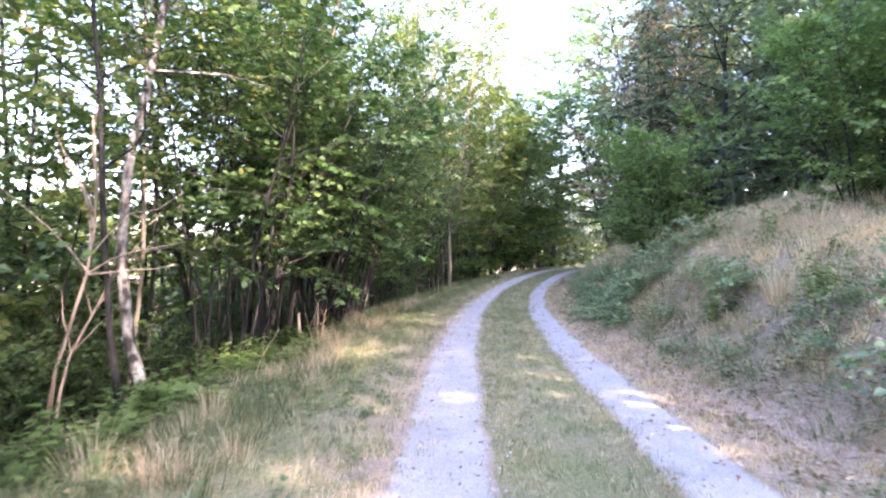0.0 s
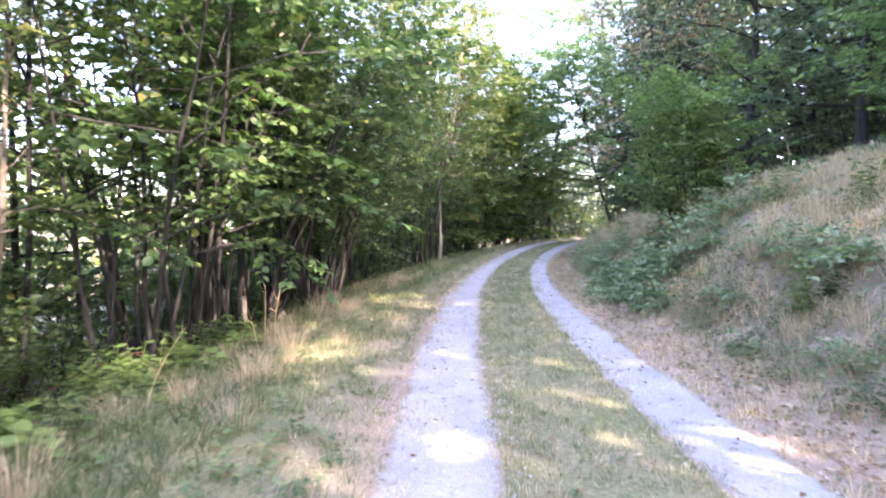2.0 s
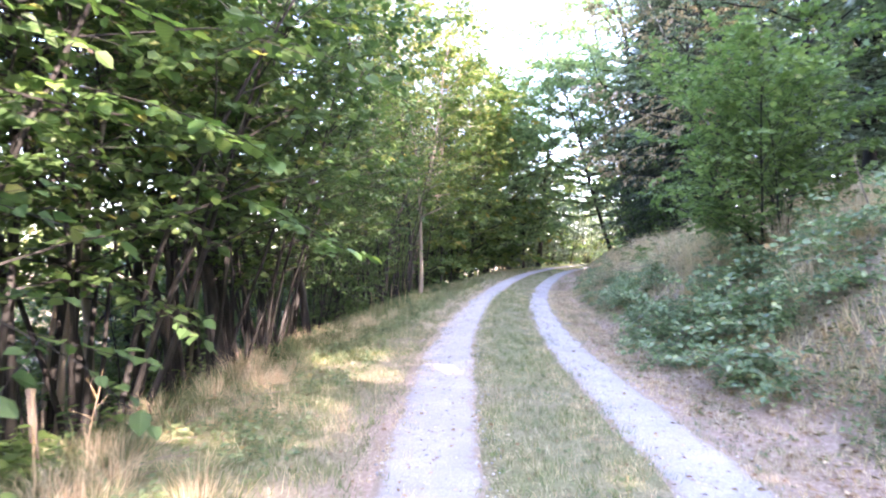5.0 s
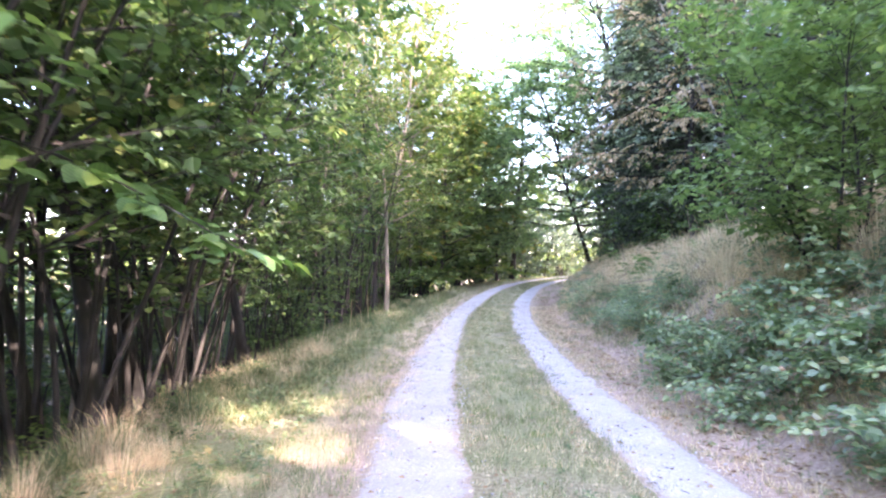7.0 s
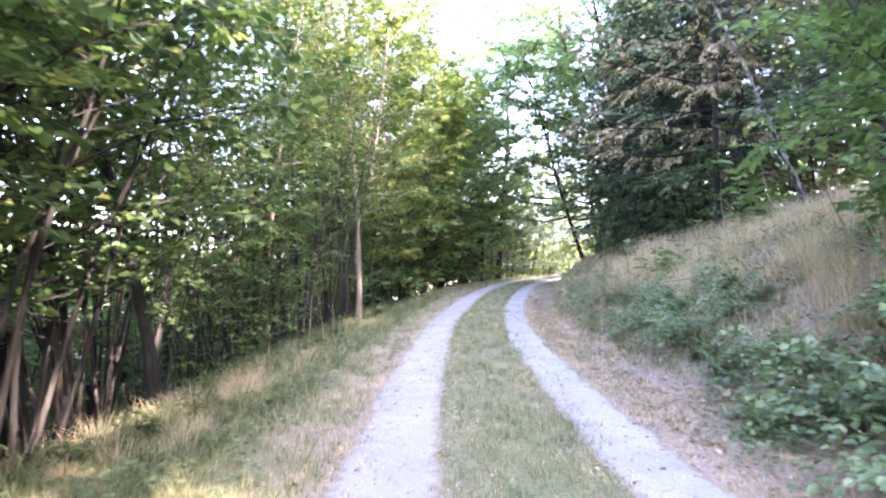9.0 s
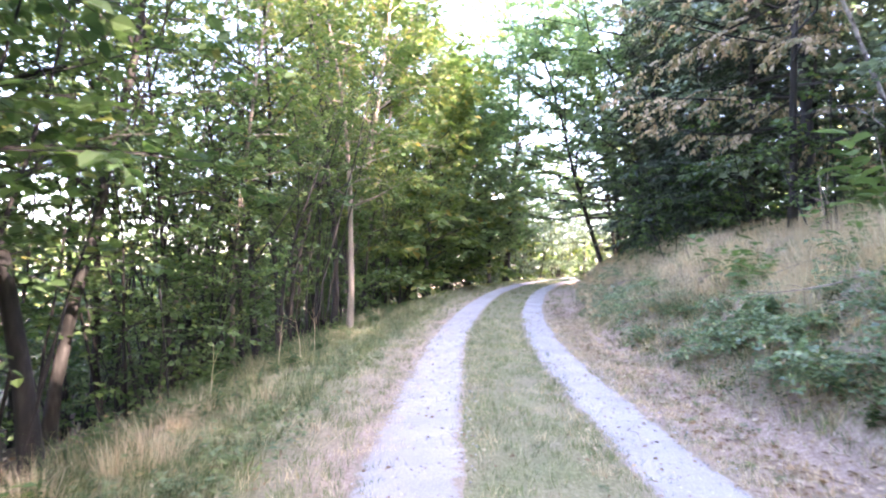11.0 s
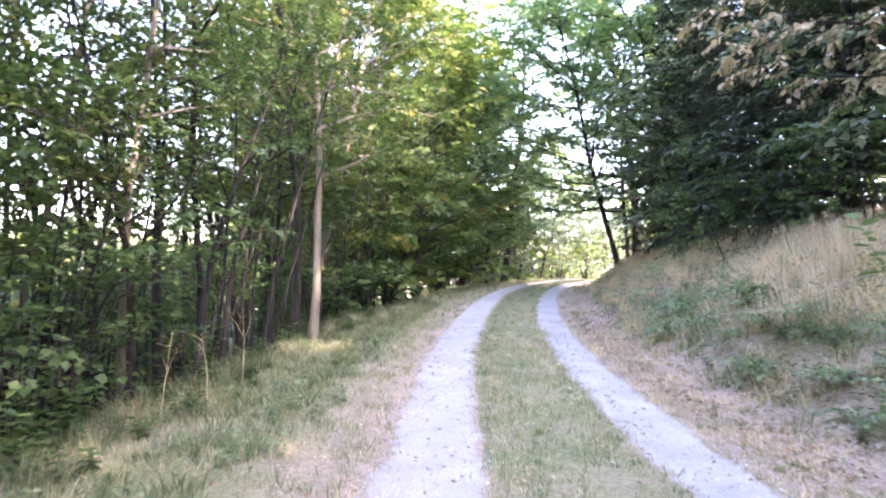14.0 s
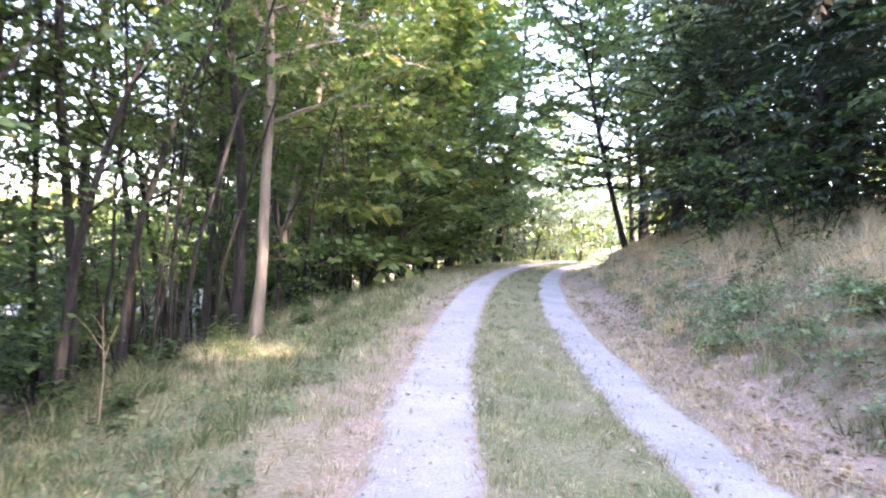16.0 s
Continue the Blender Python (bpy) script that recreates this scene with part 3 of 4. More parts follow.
# right of the track: bushes, large trees, spruces
thicket = [grow("broadleaf_bush", 65 + i, 8.0, 0.07, 0.03, 2.4, 13, 5, 9, 0.27, OAK, BARK, "tall dark green broadleaf bush under the trees", "bush", "bushes on the bank", stems=4, spread=0.3, ratio=0.7, rise=0.4, twig_len=0.8, twig_wood=False) for i in range(2)]
# Bushes below y = 4 are out of view, added to shade the track
for y in np.arange(-16, 34, 2.7):
    shrub, dx, dy, turn, sc = pick(thicket), rng.uniform(0, 1.6), rng.uniform(-0.5, 0.5), rng.uniform(0, 360), rng.uniform(0.8, 1.05)
    plant(shrub, xs(9.6 + dx, y), y + dy, turn, sc * (0.45 if 2 < y < 4 else 1.0))
for y in np.arange(-14, 30, 4.6):
    plant(pick(thicket), xs(14.0 + rng.uniform(0, 2.0), y), y, rng.uniform(0, 360), rng.uniform(0.9, 1.15))
bush = grow("leafy_bush", 70, 3.6, 0.025, 0.03, 1.3, 18, 8, 11, 0.125, BRIGHT, BARK, "fresh green rounded bush on top of the bank", "bush", "bushes on the bank", stems=6, spread=0.35, ratio=0.7, rise=0.6)
plant(bush, 5.55, 15.9, 20)
plant(bush, 7.2, 10.5, 140, 1.0)
plant(bush, 8.0, 8.0, 250, 1.1)
for x, y, k in ((11.8, 22.0, 0), (10.4, 17.5, 1), (11.5, 12.5, 0), (14.5, 17.5, 1), (10.8, 27.5, 0), (14.2, 25.0, 1), (12.5, 8.0, 1), (9.6, 21.5, 0)):
    plant(tall[k], x, y, rng.uniform(0, 360), 0.8 if 14 < y < 24 else 1.0)
GAPS = ((17.5, -2.8), (12.5, -8.0), (17.5, -13.2))  # trees left out of the shade rows so that sun patches reach the track
# Rows of added trees; those behind the start are unseen, sized for their shadow
for y in np.arange(-34, 30, 5.2):
    for x in (12.5, 17.5, 23.0):
        if y < 4 or x > 15:
            tree, dx, dy, turn, sc = pick(shade), rng.uniform(-1.2, 1.2), rng.uniform(-1.5, 1.5), rng.uniform(0, 360), rng.uniform(0.85, 1.1)
            if not any(abs(x - gx) < 0.1 and abs(y - gy) < 0.1 for gx, gy in GAPS):
                plant(tree, x + dx, y + dy, turn, sc * (0.68 if 4 < y < 24 else 1.25 if y < 4 else 1.0))
for x, y, k, sc in ((11.8, 36.0, 0, 1.0), (10.9, 32.2, 1, 0.95), (14.0, 40.0, 1, 1.0), (13.2, 34.0, 0, 1.05), (10.6, 29.4, 0, 0.9), (13.0, 30.3, 1, 1.0), (15.6, 37, 0, 1.1), (12.9, 38.6, 1, 1.0), (14.6, 42.6, 0, 1.1)):
    plant(spruces[k], x, y, rng.uniform(0, 360), sc)
russet = grow("withered_tree", 84, 10.0, 0.08, 0.2, 3.5, 46, 14, 13, 0.13, RUSSET, BARK, "tree with drooping russet half-dry foliage", "tree", rise=0.0, droop=0.7, twig_len=0.7)
plant(russet, 8.7, 25.4)
overhang = grow("oak_tree", 85, 11.5, 0.15, 0.22, 4.2, 46, 13, 13, 0.24, FAR_OAK, BARK, "leaning oak whose limbs hang over the track", "tree", lean=(-0.26, 0.0), rise=0.25, twig_len=0.9)
plant(overhang, 11.7, 42.4)
high_oak = grow("oak_tree", 88, 17.0, 0.2, 0.16, 5.0, 48, 12, 12, 0.25, FAR_OAK, BARK, "high broad oak beyond the bend of the track", "tree", lean=(-0.05, 0.0), rise=0.25, twig_len=1.0)
plant(high_oak, 13.8, 45.4)
plant(high_oak, 9.2, 52.5, 130, 1.05)
plant(high_oak, 4.2, 53.0, 250, 1.0)
plant(overhang, 4.6, 46.8, 200, 1.0)
plant(high_oak, 12.5, 40.6, 70, 1.0)
plant(tall[0], 11.2, 36.2, 40, 0.85)
plant(overhang, 2.2, 43.5, 180, 0.9)
plant(overhang, 14.6, 48.0, 40, 1.05)
plant(overhang, 7.6, 49.5, 250, 0.95)
# Four more added to shade the ground past the bend
for x, y in ((19.0, 43.0), (24.0, 40.0), (22.5, 47.5), (27.5, 45.0)):
    plant(pick(shade), x, y, rng.uniform(0, 360), 1.0)
for x, y in ((0.2, 33.0), (-0.6, 30.4), (1.3, 36.2), (-1.0, 27.0), (1.9, 38.2)):
    plant(young[1], x, y, rng.uniform(0, 360), 1.15)
far_tree = [grow("woodland_tree", 86 + i, 11.0, 0.12, 0.05, 3.0, 30, 7, 8, 0.4, YOUNG, BARK, "leafy light green tree beyond the bend", "tree", "trees beyond the bend", rise=0.3, twig_len=1.0, ratio=0.72, twig_wood=False) for i in range(2)]
for x, y, sc in ((3.2, 41.5, 1.1), (1.0, 37.5, 1.05), (4.6, 47.0, 1.25), (6.8, 52.0, 1.25), (9.6, 57.0, 0.85), (12.8, 61.0, 0.8), (16.0, 65.0, 0.75), (20.0, 68.5, 0.8), (24.5, 71.0, 0.8), (4.0, 57.0, 1.0), (9.0, 66.0, 1.0),
                 (15.0, 72.0, 1.0), (22.0, 78.0, 1.1), (-1.5, 46.0, 1.1), (-0.5, 52.0, 1.1), (19.5, 52.0, 0.8), (22.0, 57.5, 0.8), (25.5, 61.0, 0.8), (17.0, 47.0, 0.9), (17.8, 51.0, 1.0)):
    plant(pick(far_tree), x, y, rng.uniform(0, 360), sc)
for x, y in ((13.0, 59.0), (15.6, 62.0), (18.6, 64.6), (21.6, 66.8), (24.5, 68.5), (10.8, 56.3), (8.2, 54.0), (27.5, 70.0), (6.6, 51.0), (10.4, 60.0), (14.2, 65.5), (18.0, 70.0)):
    plant(pick(thicket), x, y, rng.uniform(0, 360), 0.85)
for y in np.arange(-30, 90, 9.0):
    plant(pick(far_tree), xs(-34 - rng.uniform(0, 8), y) if y < 60 else -34.0, y, rng.uniform(0, 360), rng.uniform(0.7, 1.0))
for y in np.arange(3, 32, 2.2):
    plant(pick(low_hazel), xs(rng.uniform(8.5, 12.0), y), y, rng.uniform(0, 360), rng.uniform(0.8, 1.2))


def distant_wood():
    """Far woods all around the place, at the edge of the fields."""
    r = np.random.default_rng(12)
    g = Geo()
    n = 15000
    a = r.uniform(0, 2 * math.pi, n)
    d = r.uniform(75, 125, n) + 14 * np.sin(3 * a)
    x, y = d * np.cos(a), 20 + d * np.sin(a)
    top = 11 + 3 * np.sin(9 * a) + 2 * np.sin(23 * a + 1) + (d - 75) * 0.05
    z = ground_z(x, y) + top * r.uniform(0, 1, n) ** 0.8
    way = unit(np.stack([r.normal(0, 1, n), r.normal(0, 1, n), r.normal(-0.3, 0.5, n)], -1))
    l = r.uniform(1.0, 2.4, n)
    leaves(g, np.stack([x, y, z], -1), way, r.normal(0, 1, (n, 3)) + np.array([0, 0, 0.5]), l, l * 0.8)
    return tagged(new("distant_wood", g.mesh("distant_wood", YOUNG)), "distant green woodland at the edge of the fields", "woodland", kind="stuff")


distant_wood()


# ---- low growth ----
def grow_bramble(seed, canes, reach, label, oval=True):
    r = np.random.default_rng(seed)
    root = tagged(new("bramble"), label, "bramble", "brambles on the bank")
    wood, bag = Geo(), []
    for c in range(canes):
        a = r.uniform(0, 2 * math.pi)
        p = bend(r, (r.uniform(-0.25, 0.25), r.uniform(-0.25, 0.25), -0.05), (math.cos(a), math.sin(a), r.uniform(0.7, 1.5)), reach * r.uniform(0.6, 1.1), 6, 0.12, 0.22)
        tube(wood, p[::2], np.linspace(0.006, 0.002, 4), 3)
        for t in np.linspace(0.1, 1.0, 10):
            q, e = along_line(p, min(t, 0.99))
            side = np.cross(e, [0, 0, 1]) * r.choice([-1, 1])
            spray(r, wood, bag, q, e * 0.4 + side + np.array([0, 0, r.uniform(-0.1, 0.5)]), r.uniform(0.12, 0.32), 5, 0.082, thick=0.002, twig=False)
    tagged(wood.part("cane_tangle", DEAD, root), kind="stuff")
    put_leaves(bag, 0.75, oval).part("foliage", BRAMBLE, root)
    return root


def grow_weed(seed, name, n, height, leaf_len, mat, label, ratio=0.6):
    r = np.random.default_rng(seed)
    root = tagged(new(name), label, "weed", "weeds at the wood's edge")
    wood, bag = Geo(), []
    for c in range(n):
        p = bend(r, (r.uniform(-0.25, 0.25), r.uniform(-0.25, 0.25), -0.05), (r.uniform(-0.35, 0.35), r.uniform(-0.35, 0.35), 1), height * r.uniform(0.5, 1.1), 5, 0.1)
        tube(wood, p, np.linspace(0.004, 0.002, 6), 3)
        m = 12
        t = np.linspace(0.25, 1, m) * 5
        i = np.minimum(t.astype(int), 4)
        base = p[i] + (p[i + 1] - p[i]) * (t - i)[:, None]
        az = np.arange(m) * 2.4 + r.uniform(0, 6)
        way = np.stack([np.cos(az), np.sin(az), r.uniform(-0.3, 0.35, m)], -1)
        bag.append((base, way, np.array([0, 0, 1.0]) + r.normal(0, 0.25, (m, 3)), leaf_len * r.uniform(0.6, 1.2, m)))
    tagged(wood.part("stalkwork", mat, root), kind="stuff")
    put_leaves(bag, ratio, True).part("foliage", mat, root)
    return root


def grow_tuft(seed, n, height, mat, label, name="grass_tuft"):
    r = np.random.default_rng(seed)
    root = tagged(new(name), label, "grass", "tufts of tall grass")
    g = Geo()
    a, d = r.uniform(0, 6.28, n), r.uniform(0, 1, n) ** 0.7
    base = np.stack([np.cos(a) * d * 0.16, np.sin(a) * d * 0.16, np.full(n, -0.03)], -1)
    lean = np.stack([np.cos(a), np.sin(a)], -1) * (d * 0.75 + r.normal(0, 0.3, n))[:, None]
    blades(g, base, height * r.uniform(0.45, 1.1, n), lean, 0.006, r)
    g.part("blade_clump", mat, root)
    return root


def blades(g, base, h, lean, w, r, bent=True):
    """Tapering grass blades that bow over at the tip."""
    n = len(base)
    a = r.uniform(0, 6.28, n)
    side = np.stack([np.cos(a), np.sin(a), np.zeros(n)], -1) * np.broadcast_to(np.asarray(w) / 2, (n,))[:, None]
    l3 = np.concatenate([lean, np.zeros((n, 1))], 1)
    up = np.array([0, 0, 1.0])
    H = h[:, None]
    if bent:
        mid = base + up * H * 0.6 + l3 * H * 0.35
        tip = base + up * H * (1 - 0.25 * np.minimum(1, np.linalg.norm(lean, axis=1)))[:, None] + l3 * H
        v = np.stack([base - side, base + side, mid + side * 0.7, tip, mid - side * 0.7], 1).reshape(-1, 3)
        q = np.arange(n)[:, None] * 5
        g.add(v, q + [0, 1, 2, 4])
        g.f.extend((q + [4, 2, 3] + g.n - len(v)).tolist())
    else:
        v = np.stack([base - side, base + side, base + up * H + l3 * H], 1).reshape(-1, 3)
        g.add(v, np.arange(n)[:, None] * 3 + np.arange(3))


def scatter(r, n, s0, s1, y0, y1):
    s, y = r.uniform(s0, s1, n), r.uniform(y0, y1, n)
    slope = centre(y + 0.5) - centre(y - 0.5)
    x = centre(y) + s * np.sqrt(1 + slope ** 2)
    return s, np.stack([x, y, ground_z(x, y) - 0.005], -1)


def lawn(name, mat, label, seed, plots, bent):
    """Tufted grass over plots of (s0, s1, y0, y1, count, low height, high height, width)."""
    r = np.random.default_rng(seed)
    g = Geo()
    for s0, s1, y0, y1, n, h0, h1, w in plots:
        per = 14 if bent else 9
        s, p = scatter(r, n // per, s0, s1, y0, y1)
        keep = r.uniform(0, 1, len(p)) < (0.75 if bent else 0.6) + 0.7 * wob(p[:, 0] * 1.3, p[:, 1] * 1.3 + seed)
        p = np.repeat(p[keep], per, 0)
        k = len(p)
        tall_of = np.repeat(r.uniform(h0, h1, k // per), per)
        off = r.normal(0, 0.05 if bent else 0.035, (k, 2))
        flow = np.repeat(r.normal(0, 0.2, (k // per, 2)), per, 0)
        p[:, :2] += off
        p[:, 2] = ground_z(p[:, 0], p[:, 1]) - 0.006
        blades(g, p, tall_of * r.uniform(0.5, 1.15, k), flow * (2 if bent else 1) + off * 4 + r.normal(0, 0.5 if bent else 0.3, (k, 2)), w, r, bent)
    return tagged(new(name, g.mesh(name, mat)), label, "grass", kind="stuff")


lawn("grass", BLADE, "short mixed green and yellow grass between the wheel tracks and on the verges", 3, [
    (-0.58, 0.6, 1.5, 14, 17000, 0.025, 0.11, 0.006), (-0.58, 0.6, 14, 30, 30000, 0.025, 0.11, 0.006), (-0.58, 0.6, 30, 60, 14000, 0.04, 0.09, 0.014),
    (-3.7, -1.4, 1.5, 14, 40000, 0.04, 0.13, 0.006), (-3.7, -1.4, 14, 32, 52000, 0.04, 0.13, 0.006), (-3.7, -1.3, 32, 60, 18000, 0.05, 0.14, 0.016),
    (1.22, 2.4, 1.5, 30, 26000, 0.03, 0.08, 0.006), (1.22, 2.4, 30, 60, 8000, 0.04, 0.1, 0.014),
    (-0.72, -0.5, 1.5, 30, 5000, 0.02, 0.08, 0.006), (0.5, 0.74, 1.5, 30, 5000, 0.02, 0.08, 0.006), (-1.35, -1.12, 1.5, 30, 4000, 0.02, 0.08, 0.006), (1.1, 1.3, 1.5, 30, 3500, 0.02, 0.08, 0.006)], False)
lawn("dry_grass", STRAW, "short dry straw-coloured grass along the gravel", 4, [
    (-1.9, -1.15, 1.5, 30, 14000, 0.02, 0.07, 0.006), (-0.62, -0.35, 1.5, 30, 7000, 0.02, 0.06, 0.005), (0.3, 0.66, 1.5, 30, 8000, 0.02, 0.06, 0.005),
    (1.15, 2.5, 1.5, 30, 30000, 0.03, 0.14, 0.006), (-0.5, 0.5, 1.5, 14, 9000, 0.02, 0.07, 0.006), (-0.5, 0.5, 14, 30, 4500, 0.02, 0.08, 0.006), (-3.7, -1.6, 1.5, 34, 9000, 0.05, 0.2, 0.005), (-1.38, -1.05, 1.5, 30, 6000, 0.02, 0.06, 0.006), (1.05, 1.3, 1.5, 30, 5000, 0.02, 0.06, 0.006)], False)
lawn("bank_grass", STRAW, "tall dry pinkish grass on the bank", 5, [
    (2.0, 2.7, 1.0, 24, 5000, 0.06, 0.2, 0.007), (2.4, 3.4, 1.0, 24, 12000, 0.08, 0.28, 0.01), (3.3, 4.8, 1.0, 24, 26000, 0.1, 0.36, 0.011), (2.3, 4.6, 24, 44, 22000, 0.1, 0.38, 0.013), (4.4, 8.0, 2.0, 24, 26000, 0.15, 0.42, 0.013), (4.4, 7.0, 24, 44, 9000, 0.2, 0.5, 0.014)], True)
lawn("bank_green_grass", BLADE, "tall half-green grass on the bank", 6, [
    (2.0, 4.4, 1.0, 30, 13000, 0.1, 0.28, 0.009), (4.2, 8.0, 4.0, 40, 3500, 0.15, 0.4, 0.009)], True)
lawn("verge_grass", GREEN_BLADE, "tall green grass along the edge of the wood", 7, [
    (-4.6, -3.2, 1.0, 34, 18000, 0.12, 0.4, 0.008), (-3.6, -2.1, 15, 36, 14000, 0.08, 0.26, 0.008), (-3.6, -2.4, 3, 9, 4500, 0.1, 0.32, 0.008)], True)

def herbs(name, mat, label, seed, plots):
    """Low leafy growth over plots of (s0, s1, y0, y1, plants, height, leaf length)."""
    r = np.random.default_rng(seed)
    g = Geo()
    for s0, s1, y0, y1, n, high, size in plots:
        s, p = scatter(r, n, s0, s1, y0, y1)
        p = p[r.uniform(0, 1, n) < 0.5 + 0.9 * wob(p[:, 0] * 0.8 + seed, p[:, 1] * 0.8)]
        tall_of, m = high * r.uniform(0.4, 1.2, len(p)), 14
        base = np.repeat(p, m, 0)
        k = len(base)
        t = np.tile(np.linspace(0.1, 1, m), len(p))
        a = r.uniform(0, 6.28, k)
        base[:, :2] += r.normal(0, 0.35, (k, 2)) * high
        base[:, 2] = ground_z(base[:, 0], base[:, 1]) + t * np.repeat(tall_of, m)
        way = np.stack([np.cos(a), np.sin(a), r.uniform(-0.4, 0.4, k)], -1)
        l = size * r.uniform(0.5, 1.2, k)
        leaves(g, base, way, np.array([0, 0, 1.0]) + r.normal(0, 0.35, (k, 3)), l, l * 0.62)
    return tagged(new(name, g.mesh(name, mat)), label, "weeds", kind="stuff")


herbs("verge_herbs", HERB, "low grey-green leafy weeds among the verge grass", 21, [
    (-3.7, -1.6, 1.5, 10, 800, 0.12, 0.06), (-3.7, -1.9, 10, 32, 1100, 0.13, 0.065), (-0.5, 0.5, 2, 26, 260, 0.04, 0.035), (1.35, 2.2, 2, 26, 240, 0.05, 0.04)])
herbs("bank_undergrowth", OLIVE, "withered olive-brown weeds low on the bank", 23, [
    (2.0, 3.4, 2.5, 13, 480, 0.26, 0.065), (2.1, 3.4, 13, 34, 500, 0.2, 0.06), (3.6, 6, 3, 14, 60, 0.25, 0.07), (-4.6, -3.5, 3, 34, 500, 0.2, 0.06)])
herbs("bank_herbs", HERB, "low grey-green weeds scattered over the bank", 22, [
    (2.1, 4.2, 2.5, 20, 1200, 0.26, 0.065), (2.2, 4.2, 20, 40, 900, 0.22, 0.07), (4.2, 8, 5, 30, 260, 0.3, 0.075)])

brambles = [grow_bramble(90 + i, 15, 0.95, "sprawling bramble with dark green leaves on the bank") for i in range(3)]
light_bramble = grow_bramble(94, 8, 0.9, "sprawling bramble with dark green leaves on the bank", False)
r = np.random.default_rng(91)
for y in np.arange(3.6, 42, 0.46):
    if r.uniform() < (0.85 if 9 < y < 17 else 0.6):
        yy = y + r.uniform(-0.3, 0.3)
        plant(brambles[int(r.integers(3))] if yy < 27 else light_bramble, xs(2.45 + r.uniform(0, 1.15), yy), yy, r.uniform(0, 360), r.uniform(0.5, 0.9) if 9 < yy < 17 else r.uniform(0.3, 0.7))
for _ in range(20):
    yy = r.uniform(5, 40)
    plant(light_bramble, xs(r.uniform(4.0, 7.0), yy), yy, r.uniform(0, 360), r.uniform(0.5, 0.95))
for y in np.arange(12.6, 22.5, 0.5):
    kind_of, off, turn, sc = int(r.integers(3)), r.uniform(0, 1.3 if y < 17 else 0.6), r.uniform(0, 360), r.uniform(0.85, 1.2)
    if off < 0.75:
        plant(brambles[kind_of], xs(2.6 + off, y), y, turn, sc * (0.9 if y < 17.5 else 0.6))

for y in np.arange(12.2, 16.6, 0.55):
    near = np.random.default_rng(int(y * 10))
    plant(brambles[int(near.integers(3))], xs(near.uniform(2.05, 3.3), y), y, near.uniform(0, 360), near.uniform(0.75, 1.1))
    plant(brambles[int(near.integers(3))], xs(near.uniform(3.2, 4.3), y + 0.2), y + 0.2, near.uniform(0, 360), near.uniform(0.7, 1.0))

for y in np.arange(17.8, 28, 0.8):
    near = np.random.default_rng(int(y * 10))
    plant(brambles[int(near.integers(3))], xs(near.uniform(2.4, 3.2), y), y, near.uniform(0, 360), near.uniform(0.45, 0.75))

for y in np.arange(21.5, 33, 0.6):
    near = np.random.default_rng(int(y * 10) + 1)
    plant(light_bramble, xs(near.uniform(2.25, 3.5), y), y, near.uniform(0, 360), near.uniform(0.45, 0.8))

weeds = [grow_weed(95, "nettle_clump", 9, 0.7, 0.1, NETTLE, "bright green leafy weeds at the edge of the wood"), grow_weed(96, "nettle_clump", 7, 0.5, 0.12, HAZEL, "broad-leaved green weeds in the shade")]
for y in np.arange(3.0, 34, 0.75):
    if 12 < y < 22 and r.uniform() < 0.7:
        continue
    plant(weeds[int(r.integers(2))] if y < 13 or r.uniform() < 0.4 else weeds[1], xs(-3.65 - r.uniform(0, 0.9), y), y, r.uniform(0, 360), r.uniform(0.7, 1.2))
for x, y in ((-3.9, 5.8), (-3.4, 5.6), (-4.3, 6.4), (-3.0, 6.2), (-3.6, 6.8), (-4.6, 7.0), (-2.7, 7.4), (-3.0, 8.2)):
    plant(weeds[int(r.integers(2))], x, y, r.uniform(0, 360), r.uniform(0.8, 1.15))
for x, y in ((-2.65, 8.5), (-2.95, 8.9), (-2.55, 9.1), (-2.8, 9.5), (-3.15, 8.2), (-3.3, 9.2)):
    plant(weeds[0], x, y, r.uniform(0, 360), r.uniform(0.6, 0.85))
broad_weed = grow_weed(99, "broad_leaf_weed", 5, 0.75, 0.2, BRIGHT, "broad-leaved pale green weed at the top of the bank")
for x, y, sc in ((6.15, 22.9, 1.0), (6.5, 23.5, 1.1), (6.0, 12.9, 0.8), (6.7, 21.3, 0.9)):
    plant(broad_weed, x, y, r.uniform(0, 360), sc)
for s, y in ((-3.9, 9.3), (-4.2, 9.8), (-4.0, 10.3), (-4.4, 10.6), (-4.1, 8.7), (-4.5, 9.2), (-3.9, 11.0), (-4.3, 8.2)):
    plant(weeds[0], xs(s, y), y, r.uniform(0, 360), r.uniform(0.8, 1.1))
for x, y in ((9.4, 27.4), (9.0, 30.2), (9.6, 33.0), (8.6, 24.2)):
    plant(low_hazel[0], x, y, r.uniform(0, 360), 1.1)
for _ in range(50):
    yy = r.uniform(3.0, 32)
    plant(weeds[1], xs(r.uniform(2.15, 4.6), yy), yy, r.uniform(0, 360), r.uniform(0.35, 0.75))
for s, y in ((3.1, 6.4), (3.3, 7.2), (2.9, 9.2), (4.3, 10.4), (4.0, 12.0)):
    plant(weeds[0], xs(s, y), y, r.uniform(0, 360), 1.0)
tufts = [grow_tuft(97, 120, 0.55, STRAW, "tuft of tall dry straw-coloured grass"), grow_tuft(98, 110, 0.45, BLADE, "tuft of half-green grass")]
for y in np.arange(2.5, 34, 0.5):
    plant(tufts[int(r.uniform() < 0.65)], xs(-3.3 - abs(r.normal(0, 0.35)), y), y, r.uniform(0, 360), r.uniform(0.4, 0.9))
